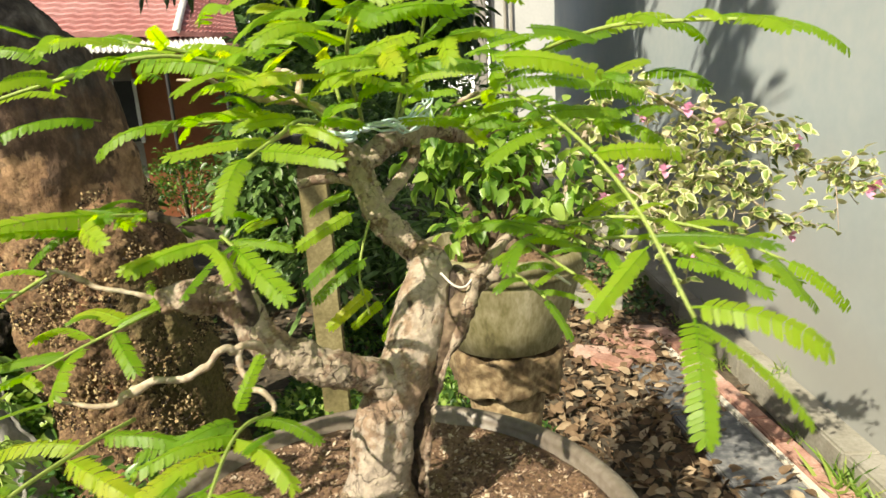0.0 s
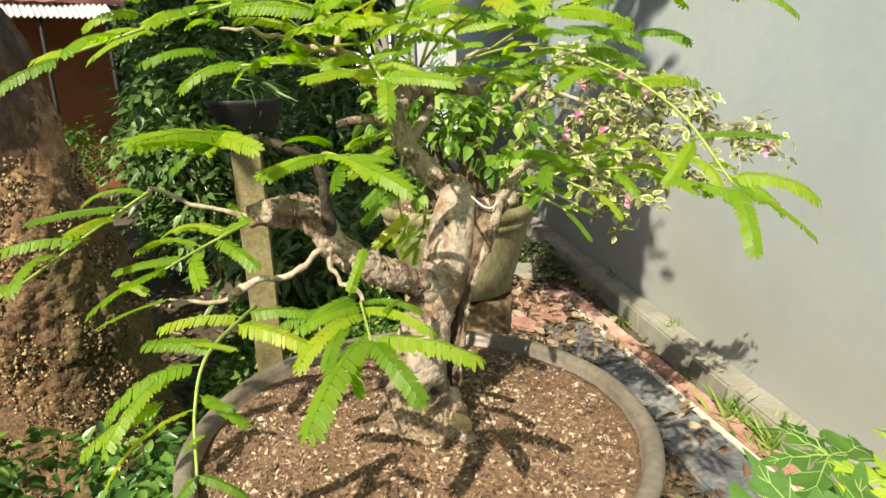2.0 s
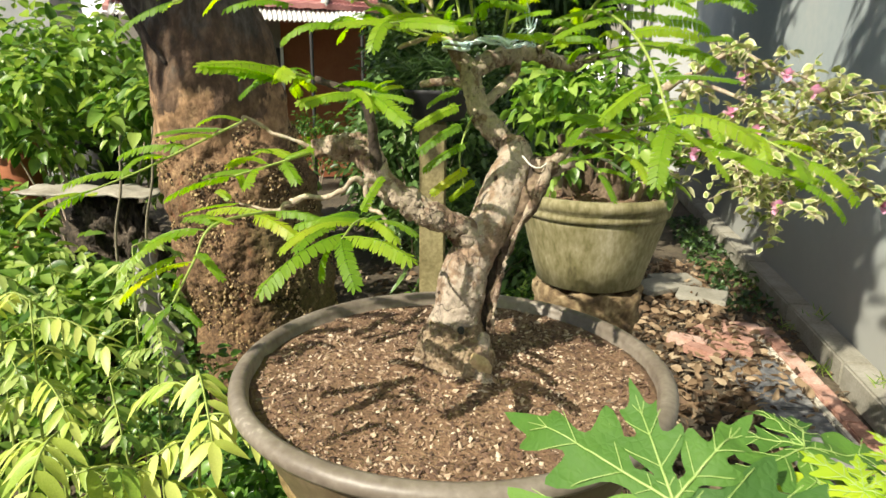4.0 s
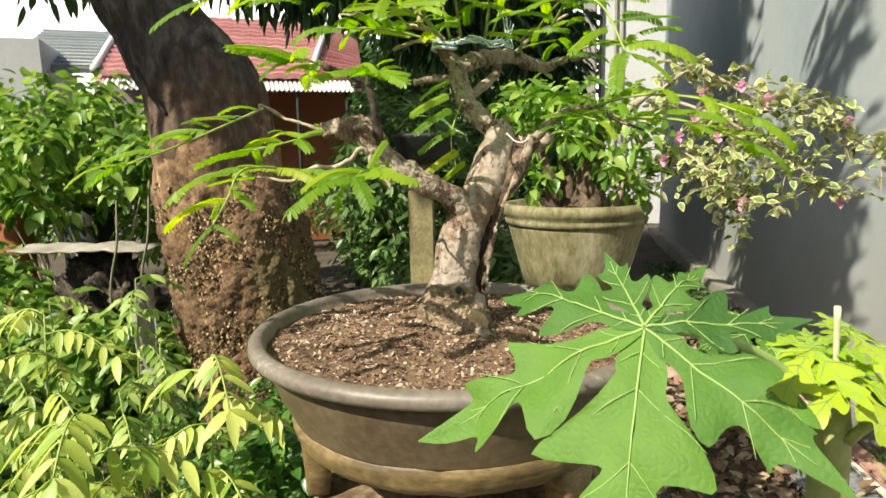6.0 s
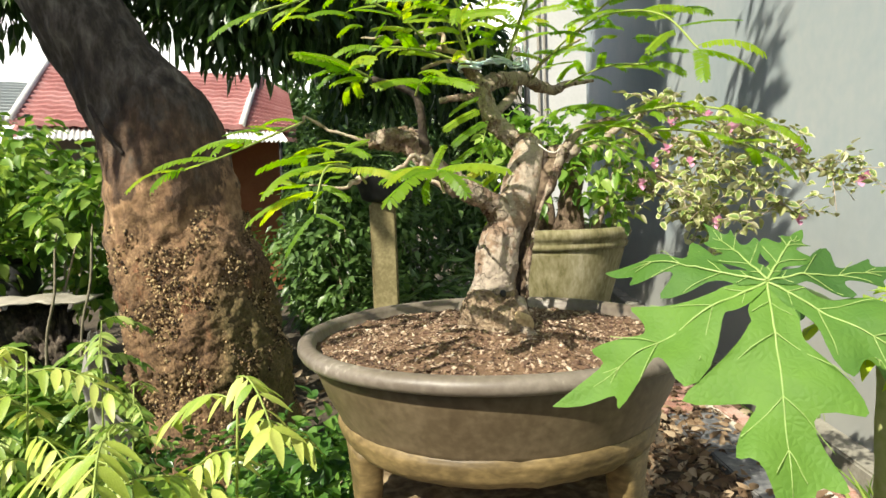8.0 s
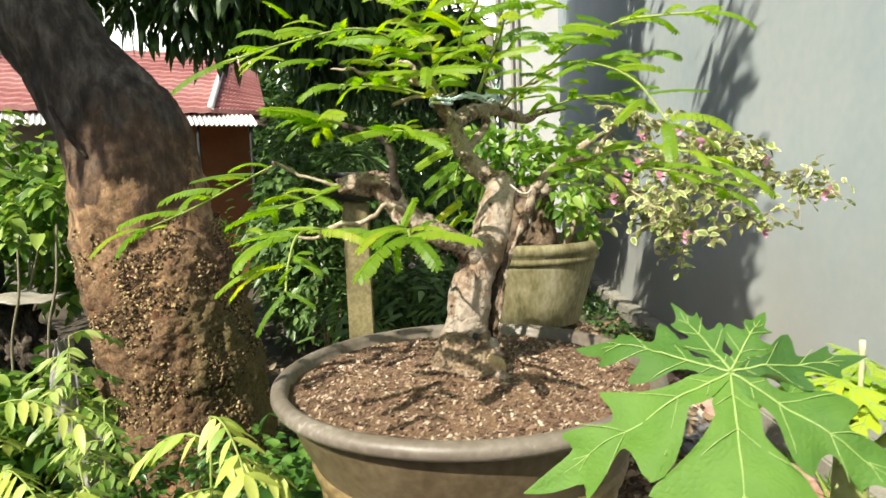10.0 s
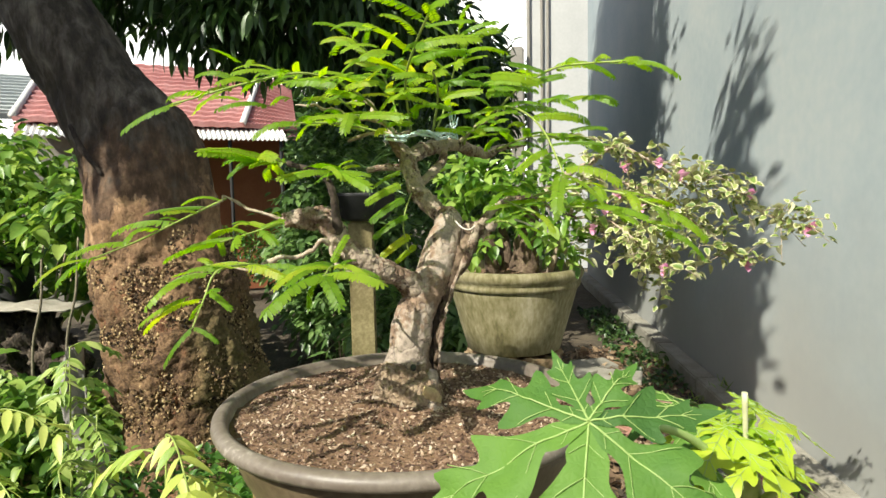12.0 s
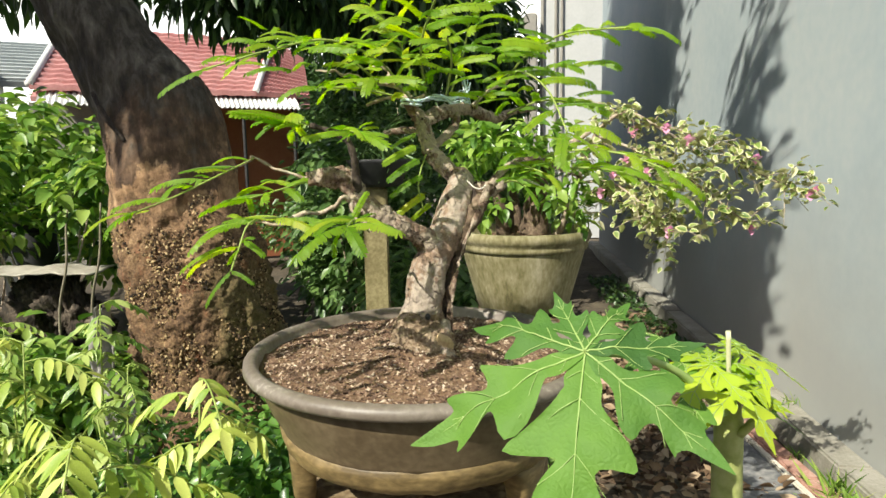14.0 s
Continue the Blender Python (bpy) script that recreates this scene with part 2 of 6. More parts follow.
PALE_STEM = surface("pale_stem", [(0.3, (0.1, 0.085, 0.055)), (0.5, (0.2, 0.175, 0.12)), (0.7, (0.33, 0.3, 0.22))], 25, 120, 0.85, 0.4, 0.002)
ROPE = surface("pale_blue_twine", [(0.3, (0.3, 0.5, 0.6)), (0.5, (0.58, 0.7, 0.75)), (0.68, (0.8, 0.84, 0.85))], 60, 200, 0.7, 0.6, 0.001)
WIRE = surface("pale_string", [(0.3, (0.55, 0.5, 0.44)), (0.7, (0.75, 0.72, 0.67))], 60, 200, 0.7, 0.3, 0.001)
CLOTH = surface("torn_white_bag", [(0.3, (0.16, 0.15, 0.13)), (0.55, (0.28, 0.27, 0.245)), (0.75, (0.42, 0.4, 0.37))], 8, 70, 0.7, 0.5)

L_BONSAI = leafy("bonsai_leaf", [(0.1, (0.12, 0.25, 0.022)), (0.5, (0.23, 0.38, 0.03)), (0.8, (0.34, 0.46, 0.04)), (0.93, (0.52, 0.51, 0.06))], 0.45, 0.62, per_object=True, glow=1.75)
L_BROAD = leafy("glossy_green_leaf", [(0.2, (0.035, 0.1, 0.018)), (0.5, (0.075, 0.18, 0.03)), (0.8, (0.17, 0.31, 0.055))], 0.33)
L_FRESH = leafy("fresh_green_leaf", [(0.2, (0.08, 0.18, 0.025)), (0.5, (0.18, 0.33, 0.05)), (0.8, (0.34, 0.48, 0.1))], 0.35, 0.45)
L_BUSH = leafy("bush_leaf", [(0.2, (0.05, 0.12, 0.018)), (0.5, (0.15, 0.28, 0.045)), (0.8, (0.34, 0.46, 0.1))], 0.4)
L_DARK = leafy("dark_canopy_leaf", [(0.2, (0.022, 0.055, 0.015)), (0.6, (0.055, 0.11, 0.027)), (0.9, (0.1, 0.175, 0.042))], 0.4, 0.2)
# duller green than the sunlit bush leaf: shade is put into the colour
L_SHADE_TONE = leafy("shade_toned_leaf", [(0.2, (0.05, 0.1, 0.025)), (0.55, (0.1, 0.185, 0.05)), (0.85, (0.19, 0.3, 0.085))], 0.38, 0.25)
L_GROUND = leafy("ground_leaf", [(0.2, (0.024, 0.07, 0.012)), (0.5, (0.055, 0.14, 0.02)), (0.8, (0.17, 0.29, 0.045))], 0.45)
L_YELLOW = leafy("young_yellow_leaf", [(0.1, (0.18, 0.31, 0.045)), (0.4, (0.4, 0.5, 0.085)), (0.8, (0.64, 0.69, 0.2))], 0.4, 0.3, per_object=True)
L_YOUNG = leafy("young_green_leaf", [(0.15, (0.1, 0.2, 0.03)), (0.5, (0.26, 0.38, 0.08)), (0.85, (0.48, 0.56, 0.18))], 0.33, 0.3, per_object=True)
L_VARIEG = leafy("variegated_leaf", [(0.15, (0.3, 0.34, 0.1)), (0.4, (0.52, 0.52, 0.24)), (0.75, (0.72, 0.69, 0.46))], 0.5, 0.25, grain=120)
L_PAPAYA = leafy("papaya_blade", [(0.2, (0.035, 0.105, 0.016)), (0.5, (0.062, 0.16, 0.02)), (0.8, (0.115, 0.24, 0.03))], 0.7, 0.22, grain=38)
def quilted(m, size, depth):
    """Swells the blade between a net of fine veins."""
    nodes, links = m.node_tree.nodes, m.node_tree.links
    bp = next(n for n in nodes if n.type == "BUMP")
    vo = nodes.new("ShaderNodeTexVoronoi")
    vo.feature = "DISTANCE_TO_EDGE"
    vo.inputs["Scale"].default_value = size
    co = next(n for n in nodes if n.type == "TEX_COORD")
    links.new(co.outputs["Object"], vo.inputs["Vector"])
    mr = nodes.new("ShaderNodeMapRange")
    mr.inputs[1].default_value, mr.inputs[2].default_value = 0.0, 0.35
    links.new(vo.outputs["Distance"], mr.inputs[0])
    links.new(mr.outputs[0], bp.inputs["Height"])
    bp.inputs["Strength"].default_value, bp.inputs["Distance"].default_value = 0.5, depth
    return m


quilted(L_PAPAYA, 150, 0.0009)
L_PAPAYA_YOUNG = leafy("young_papaya_blade", [(0.2, (0.24, 0.4, 0.02)), (0.8, (0.44, 0.55, 0.04))], 0.45, 0.35)
L_VARIEG_MID = leafy("variegated_middle", [(0.2, (0.1, 0.17, 0.035)), (0.5, (0.2, 0.29, 0.06)), (0.8, (0.36, 0.42, 0.13))], 0.5, 0.25)
PETAL = leafy("pink_bract", [(0.2, (0.62, 0.22, 0.42)), (0.5, (0.78, 0.42, 0.58)), (0.9, (0.82, 0.66, 0.72))], 0.6, 0.3)
GRASS = leafy("grass_blade", [(0.2, (0.08, 0.18, 0.02)), (0.5, (0.2, 0.33, 0.05)), (0.85, (0.38, 0.44, 0.12))], 0.5, 0.3)
LITTER = leafy("dry_leaf", [(0.15, (0.05, 0.03, 0.016)), (0.4, (0.14, 0.085, 0.045)), (0.65, (0.26, 0.18, 0.105)), (0.9, (0.46, 0.37, 0.25))], 0.8, 0.1)
VEIN = surface("pale_vein", [(0.3, (0.24, 0.38, 0.09)), (0.7, (0.36, 0.47, 0.16))], 40, 100, 0.5, 0.1, 0.001)
PALE_STALK = surface("pale_dry_stalk", [(0.3, (0.45, 0.46, 0.24)), (0.7, (0.68, 0.66, 0.42))], 40, 120, 0.7, 0.2, 0.001)
STEM_PAPAYA = surface("papaya_stem", [(0.3, (0.2, 0.24, 0.06)), (0.5, (0.35, 0.38, 0.13)), (0.7, (0.45, 0.45, 0.22))], 20, 80, 0.7, 0.4, 0.004)


# ---- builders ----
def thing(name, label, category, at=(0, 0, 0), group="", kind=""):
    ob = new(name)
    ob.location = at
    ob.empty_display_size = 0.1
    return tagged(ob, label, category, group, kind)


def smooth(me):
    me.polygons.foreach_set("use_smooth", [True] * len(me.polygons))


def link_mesh(name, me, mat, parent=None, label="", at=(0, 0, 0)):
    ob = new(name, me)
    if not me.materials:
        me.materials.append(mat)
    ob.parent = parent
    ob.location = at
    if label:
        ob["label"] = label
    return ob


def part(name, bm, mat, parent=None, label="", soft=True):
    """Links a bmesh, given in world metres, as one mesh under a thing or a part."""
    me = bpy.data.meshes.new(name)
    bm.to_mesh(me)
    bm.free()
    if soft:
        smooth(me)
    ob = link_mesh(name, me, mat, parent, label)
    if parent:
        p, base = parent, Vector((0, 0, 0))
        while p:
            base += p.location
            p = p.parent
        me.transform(Matrix.Translation(-base))
    return ob


def mesh_of(name, verts, faces, soft=True):
    me = bpy.data.meshes.new(name)
    me.from_pydata([tuple(v) for v in verts], [], faces)
    me.update()
    if soft:
        smooth(me)
    return me


def curve_points(points, n):
    """A smooth line through a few points; each point is x, y, z, radius."""
    p = [np.array(q, float) for q in points]
    p = [2 * p[0] - p[1]] + p + [2 * p[-1] - p[-2]]
    out = []
    for i in range(1, len(p) - 2):
        for k in range(n):
            t = k / n
            a, b, c, d = p[i - 1], p[i], p[i + 1], p[i + 2]
            out.append(0.5 * (2 * b + (c - a) * t + (2 * a - 5 * b + 4 * c - d) * t * t + (3 * b - a - 3 * c + d) * t ** 3))
    out.append(p[-2])
    return out


def tube(bm, points, sides=10, n=6, rough=0.0, grain=30.0, lobes=0.0):
    """A tapered, uneven limb along a few points, closed at both ends."""
    line = curve_points(points, n)
    rings, side = [], None
    for i, q in enumerate(line):
        a, b = line[max(i - 1, 0)], line[min(i + 1, len(line) - 1)]
        d = Vector((b - a)[:3]).normalized()
        if side is None:
            side = d.orthogonal().normalized()
        side = (side - d * side.dot(d)).normalized()
        up = d.cross(side)
        r = max(q[3], 0.0004)
        ring = []
        for k in range(sides):
            w = 2 * math.pi * k / sides
            o = side * math.cos(w) + up * math.sin(w)
            c = Vector(q[:3])
            rr = r
            if rough:
                rr *= 1 + rough * noise.fractal((c + o * r) * grain, 1.0, 2.0, 3) + lobes * math.sin(3 * w + c.z * 9)
            ring.append(bm.verts.new(c + o * rr))
        rings.append(ring)
    for a, b in zip(rings, rings[1:]):
        for k in range(sides):
            bm.faces.new((a[k], a[(k + 1) % sides], b[(k + 1) % sides], b[k]))
    bm.faces.new(rings[0][::-1])
    bm.faces.new(rings[-1])
    return bm


def limb(name, points, mat, parent, label="", sides=10, n=6, rough=0.0, grain=30.0, lobes=0.0):
    return part(name, tube(bmesh.new(), points, sides, n, rough, grain, lobes), mat, parent, label)


def lathe(bm, profile, centre, sides=64, wobble=0.0, oval=(1, 1)):
    """A turned body: profile is r, z from the outside bottom round to the inside."""
    rings = []
    for r, z in profile:
        ring = []
        for k in range(sides):
            w = 2 * math.pi * k / sides
            rr = r * (1 + wobble * noise.noise((math.cos(w) * 2, math.sin(w) * 2, z * 9)))
            ring.append(bm.verts.new((centre[0] + rr * math.cos(w) * oval[0], centre[1] + rr * math.sin(w) * oval[1], z)))
        rings.append(ring)
    for a, b in zip(rings, rings[1:]):
        for k in range(sides):
            bm.faces.new((a[k], a[(k + 1) % sides], b[(k + 1) % sides], b[k]))
    bm.faces.new(rings[0][::-1])
    bm.faces.new(rings[-1])
    return bm


def block(bm, size, at, turn=0.0, bevel=0.0, rough=0.0, tilt=0.0):
    m = pose(*at, tilt, 0, turn) @ Matrix.Diagonal((*size, 1))
    made = bmesh.ops.create_cube(bm, size=1, matrix=m)
    if bevel:
        edges = list({e for v in made["verts"] for e in v.link_edges})
        bmesh.ops.bevel(bm, geom=edges, offset=bevel, segments=2, affect="EDGES")
    if rough:
        for v in bm.verts:
            v.co += Vector(noise.noise_vector(v.co * 7)) * rough
    return bm


# blade shapes in the unit leaf: along x from 0 to 1, half width, fold
def blade(width, rows=3, fold=0.12, curl=0.15, tip=1.6):
    verts, faces = [], []
    for i in range(rows + 1):
        s = i / rows
        w = width * (math.sin(math.pi * min(s ** 0.8, 1)) ** 0.75) * (1 - 0.25 * s) if 0 < i < rows else 0.002
        z = -curl * s ** tip
        verts += [(s, -w, z + fold * w * 2), (s, 0, z), (s, w, z + fold * w * 2)]
    for i in range(rows):
        a = 3 * i
        faces += [(a, a + 3, a + 4, a + 1), (a + 1, a + 4, a + 5, a + 2)]
    return np.array(verts), faces


BLADE_OVAL = blade(0.26, 4, 0.22, 0.22)
BLADE_LONG = blade(0.15, 4, 0.15, 0.25)
BLADE_HEART = blade(0.34, 5, 0.26, 0.3)
BRACT = blade(0.46, 5, 0.3, -0.25)
BLADE_THIN = blade(0.05, 4, 0.3, 0.55)


def scatter(name, shape, places, aims, sizes, rolls, mat, parent=None, label="", kind=""):
    """Many blades in one mesh: each set at a place, along an aim, of a size and rolled about it."""
    bv, bf = shape
    n, k = len(places), len(bv)
    places, aims, sizes, rolls = (np.asarray(v, float) for v in (places, aims, sizes, rolls))
    x = aims / np.linalg.norm(aims, axis=1, keepdims=True)
    up = np.tile((0.0, 0.0, 1.0), (n, 1))
    up[np.abs(x[:, 2]) > 0.97] = (1, 0, 0)
    y = np.cross(up, x)
    y /= np.linalg.norm(y, axis=1, keepdims=True)
    z = np.cross(x, y)
    c, s = np.cos(rolls)[:, None], np.sin(rolls)[:, None]
    y, z = y * c + z * s, z * c - y * s
    v = places[:, None] + sizes[:, None, None] * (bv[None, :, 0:1] * x[:, None] + bv[None, :, 1:2] * y[:, None] + bv[None, :, 2:3] * z[:, None])
    base = np.array([[i for i in f] for f in bf])
    faces = (base[None] + (np.arange(n) * k)[:, None, None]).reshape(-1, 4)
    me = bpy.data.meshes.new(name)
    me.from_pydata(v.reshape(-1, 3).tolist(), [], faces.tolist())
    me.update()
    smooth(me)
    off = Vector((0, 0, 0))
    p = parent
    while p:
        off += p.location
        p = p.parent
    me.transform(Matrix.Translation(-off))
    ob = link_mesh(name, me, mat, parent, label)
    if kind:
        ob["kind"] = kind
    return ob


rng = np.random.default_rng(7)


def clumps(centre, radii, number, per, spread, flat=1.0, hollow=0.4):
    """Places and aims of leaves gathered in clumps within an uneven ellipsoid."""
    c = rng.normal(size=(number, 3))
    c /= np.linalg.norm(c, axis=1, keepdims=True)
    c *= (hollow + (1 - hollow) * rng.random((number, 1)) ** 0.6) * np.array(radii)
    c += np.array(centre)
    a = rng.normal(size=(number, per, 3))
    a /= np.linalg.norm(a, axis=2, keepdims=True)
    p = c[:, None] + a * spread * (0.3 + 0.7 * rng.random((number, per, 1)))
    a[..., 2] *= flat
    a[..., 2] -= 0.25
    return p.reshape(-1, 3), a.reshape(-1, 3)


def roughen(bm, amount, grain):
    """Weathers a turned body with dents and loose grain."""
    bm.normal_update()
    for v, d in [(v, v.normal.copy()) for v in bm.verts]:
        c = v.co
        v.co = c + d * amount * (noise.fractal(Vector((c.x, c.y, c.z * 0.6)) * grain, 1, 2, 4) - 0.5 * max(0, noise.noise(c * grain * 0.4)))
    return bm


def stepped(profile, n=6):
    """A profile with more rings between its corners."""
    out = []
    for (a, b), (c, d) in zip(profile, profile[1:]):
        out += [(a + (c - a) * k / n, b + (d - b) * k / n) for k in range(n)]
    return out + [profile[-1]]

# ---- ground, wall, kerb and paving ----
def ground_height(x, y):
    return 0.05 * noise.fractal((x * 0.7, y * 0.7, 0.3), 1.0, 2.0, 4) - 0.02


def ground_sheet():
    bm = bmesh.new()
    steps = [-60, -30, -15, -8] + [-6 + 0.25 * i for i in range(73)] + [14, 18, 25, 40, 70]
    grid = [[bm.verts.new((x, y, ground_height(x, y))) for x in steps if x < 62] for y in steps]
    for a, b in zip(grid, grid[1:]):
        for k in range(len(a) - 1):
            bm.faces.new((a[k], a[k + 1], b[k + 1], b[k]))
    return bm


tagged(part("ground", ground_sheet(), EARTH), "dark earth with leaf litter and patches of moss", "ground", kind="structure")
bm = block(bmesh.new(), (0.2, 17.0, 6.0), (1.88, 2.5, 2.95))
tagged(part("wall_east", bm, WALL, soft=False), "tall grey cement-plastered wall with faint stains", "wall", kind="structure")
kerb = thing("kerb", "weathered concrete kerb running along the foot of the wall", "kerb", (1.7, 3, 0), kind="structure")
y, k = -2.0, 0
while y < 10.5:
    length = 0.95 + 0.25 * random.random()
    bm = block(bmesh.new(), (0.165, length - 0.012, 0.17), (1.695 + 0.006 * random.uniform(-1, 1), y + length / 2, 0.045 + 0.006 * random.random()), 0, 0.012, 0.006)
    part("kerb_stone", bm, KERB, kerb, soft=False)
    y += length
edging = thing("brick_edging", "worn red brick edging with pale mortar beside the path", "edging", (1.45, 3, 0), kind="structure")
shape = bpy.data.meshes.new("brick")
bm = block(bmesh.new(), (0.1, 0.2, 0.06), (0, 0, 0), 0, 0.008, 0.003)
bm.to_mesh(shape)
bm.free()
for i in range(13):
    ob = link_mesh("brick", shape, BRICK, edging)
    yy = 1.5 + i * 0.212
    ob.matrix_basis = pose(1.585 - 0.075 * (yy - 1.5) - 1.45, yy - 3, 0.02 + 0.005 * random.random(), random.uniform(-2, 2), random.uniform(-2, 2), 4.5 + random.uniform(-3, 3))
part("mortar_edge", block(bmesh.new(), (0.035, 2.75, 0.07), (1.425, 2.78, 0.0), 4.3, 0.006, 0.006), LIME, edging, soft=False)
paving = thing("path_slabs", "stained dark grey slabs of the path, partly under leaves", "path", (1.1, 2.6, 0), kind="structure")
for i in range(4):
    part("slab", block(bmesh.new(), (0.3, 0.6, 0.05), (1.355 - 0.05 * i, 1.45 + 0.62 * i, 0.008), 4.5, 0.008, 0.004), SLAB, paving, soft=False)
rubble = thing("loose_bricks", "loose pinkish bricks lying among dry leaves", "bricks", (1.15, 3.9, 0))
for dx, dy, a in ((0, 0, 70), (-0.14, 0.11, 64), (0.1, 0.24, 85), (-0.3, -0.08, 76), (-0.22, -0.25, 58), (-0.05, -0.18, 82)):
    ob = link_mesh("brick", shape, BRICK, rubble)
    ob.matrix_basis = pose(dx, dy, 0.03, 2, 3, a) @ Matrix.Diagonal((1.3, 1.2, 0.9, 1))


def on_floor(n, x0, x1, y0, y1):
    xs, ys = rng.uniform(x0, x1, n), rng.uniform(y0, y1, n)
    zs = np.array([ground_height(a, b) for a, b in zip(xs, ys)]) + 0.012 + 0.02 * rng.random(n)
    return np.stack([xs, ys, zs], 1)


p = np.concatenate([on_floor(2600, 0.0, 1.5, 1.0, 6.0), on_floor(2200, -3.5, 0.2, 0.0, 5.0), on_floor(200, 1.4, 1.75, 1.5, 6.0), on_floor(520, 0.95, 1.45, 1.2, 4.2) + (0, 0, 0.02)])
a = rng.normal(size=(len(p), 3)) * (1, 1, 0.25)
q = on_floor(760, 0.4, 1.17, 2.4, 5.6) + (0, 0, 0.025)
tagged(scatter("leaf_litter", BLADE_OVAL, q, rng.normal(size=(len(q), 3)) * (1, 1, 0.35), rng.uniform(0.05, 0.1, len(q)), rng.uniform(-1.4, 1.4, len(q)), LITTER), "large curled dry leaves drifted over the path", "leaf litter", kind="stuff")
tagged(scatter("leaf_litter", BLADE_OVAL, p, a, rng.uniform(0.03, 0.095, len(p)), rng.uniform(-1.4, 1.4, len(p)), LITTER), "brown dry leaves scattered over the ground", "leaf litter", kind="stuff")


def tuft(name, at, n, high, spread, label):
    t = thing(name, label, "grass", at)
    p = np.array(at) + rng.normal(size=(n, 3)) * (spread, spread, 0)
    a = rng.normal(size=(n, 3)) * (0.6, 0.6, 0.1) + (0, 0, 1.0)
    scatter("sward", BLADE_THIN, p, a, rng.uniform(0.5, 1, n) * high, rng.uniform(-3, 3, n), GRASS, t, "", "stuff")


for i, (x, y) in enumerate(((1.57, 2.3), (1.585, 2.05), (1.57, 2.75), (1.56, 3.6), (1.57, 4.3), (1.56, 5.2), (1.765, 4.2), (1.765, 3.2), (1.59, 1.6))):
    tuft("grass_tuft", (x, y, 0.0 if x < 1.7 else 0.12), 60 if i < 2 else 26, 0.2 if i < 2 else 0.1, 0.05, "green and straw-coloured grass tuft beside the kerb")

# Two walls out of view, added behind and to the left of the camera.
bm = block(bmesh.new(), (22, 0.2, 3.6), (-6, -5.6, 1.75))
tagged(part("unseen_wall_south", bm, WALL, soft=False), "plain grey wall added out of view", "wall", kind="structure")
bm = block(bmesh.new(), (0.2, 9.5, 3.6), (-8.2, -1.0, 1.75))
tagged(part("unseen_wall_west", bm, WALL, soft=False), "plain grey wall added out of view", "wall", kind="structure")
# Added arc that gives off its own light, for a white hazy sky.
SKY_GLOW, hn, hl, hb = material("glowing_sky_sheet")
hb.inputs["Base Color"].default_value = (0.8, 0.8, 0.8, 1)
hb.inputs["Emission Color"].default_value = (1.0, 0.985, 0.96, 1)
hb.inputs["Emission Strength"].default_value = 0.9
bm = bmesh.new()
arc = [(60 * math.sin(w), 60 * math.cos(w)) for w in [radians(-75 + 7 * k) for k in range(16)]]
low, high = [bm.verts.new((x, y, -1)) for x, y in arc], [bm.verts.new((x, y, 24)) for x, y in arc]
for k in range(15):
    bm.faces.new((low[k], low[k + 1], high[k + 1], high[k]))
tagged(part("backdrop", bm, SKY_GLOW), "glowing white sheet added in the distance for the hazy sky", "sky", kind="structure")

# ---- buildings behind ----
pale = thing("pale_building", "pale rendered building beyond the long wall", "building", (1.6, 12.8, 0))
part("wall", block(bmesh.new(), (1.35, 0.3, 8.0), (1.5, 12.9, 4.0)), PAINT, pale, soft=False)
part("column", block(bmesh.new(), (0.26, 0.26, 4.5), (0.62, 12.6, 2.25), 0, 0.03), DIM_WALL, pale, "grey concrete column with a rounded head", soft=False)
for x in (0.86, 1.12, 1.24):
    part("pipe", tube(bmesh.new(), [(x, 12.7, 0.0, 0.03), (x, 12.7, 3, 0.03), (x, 12.7, 7, 0.03)], 8), DIM_WALL, pale, "thin grey pipe")


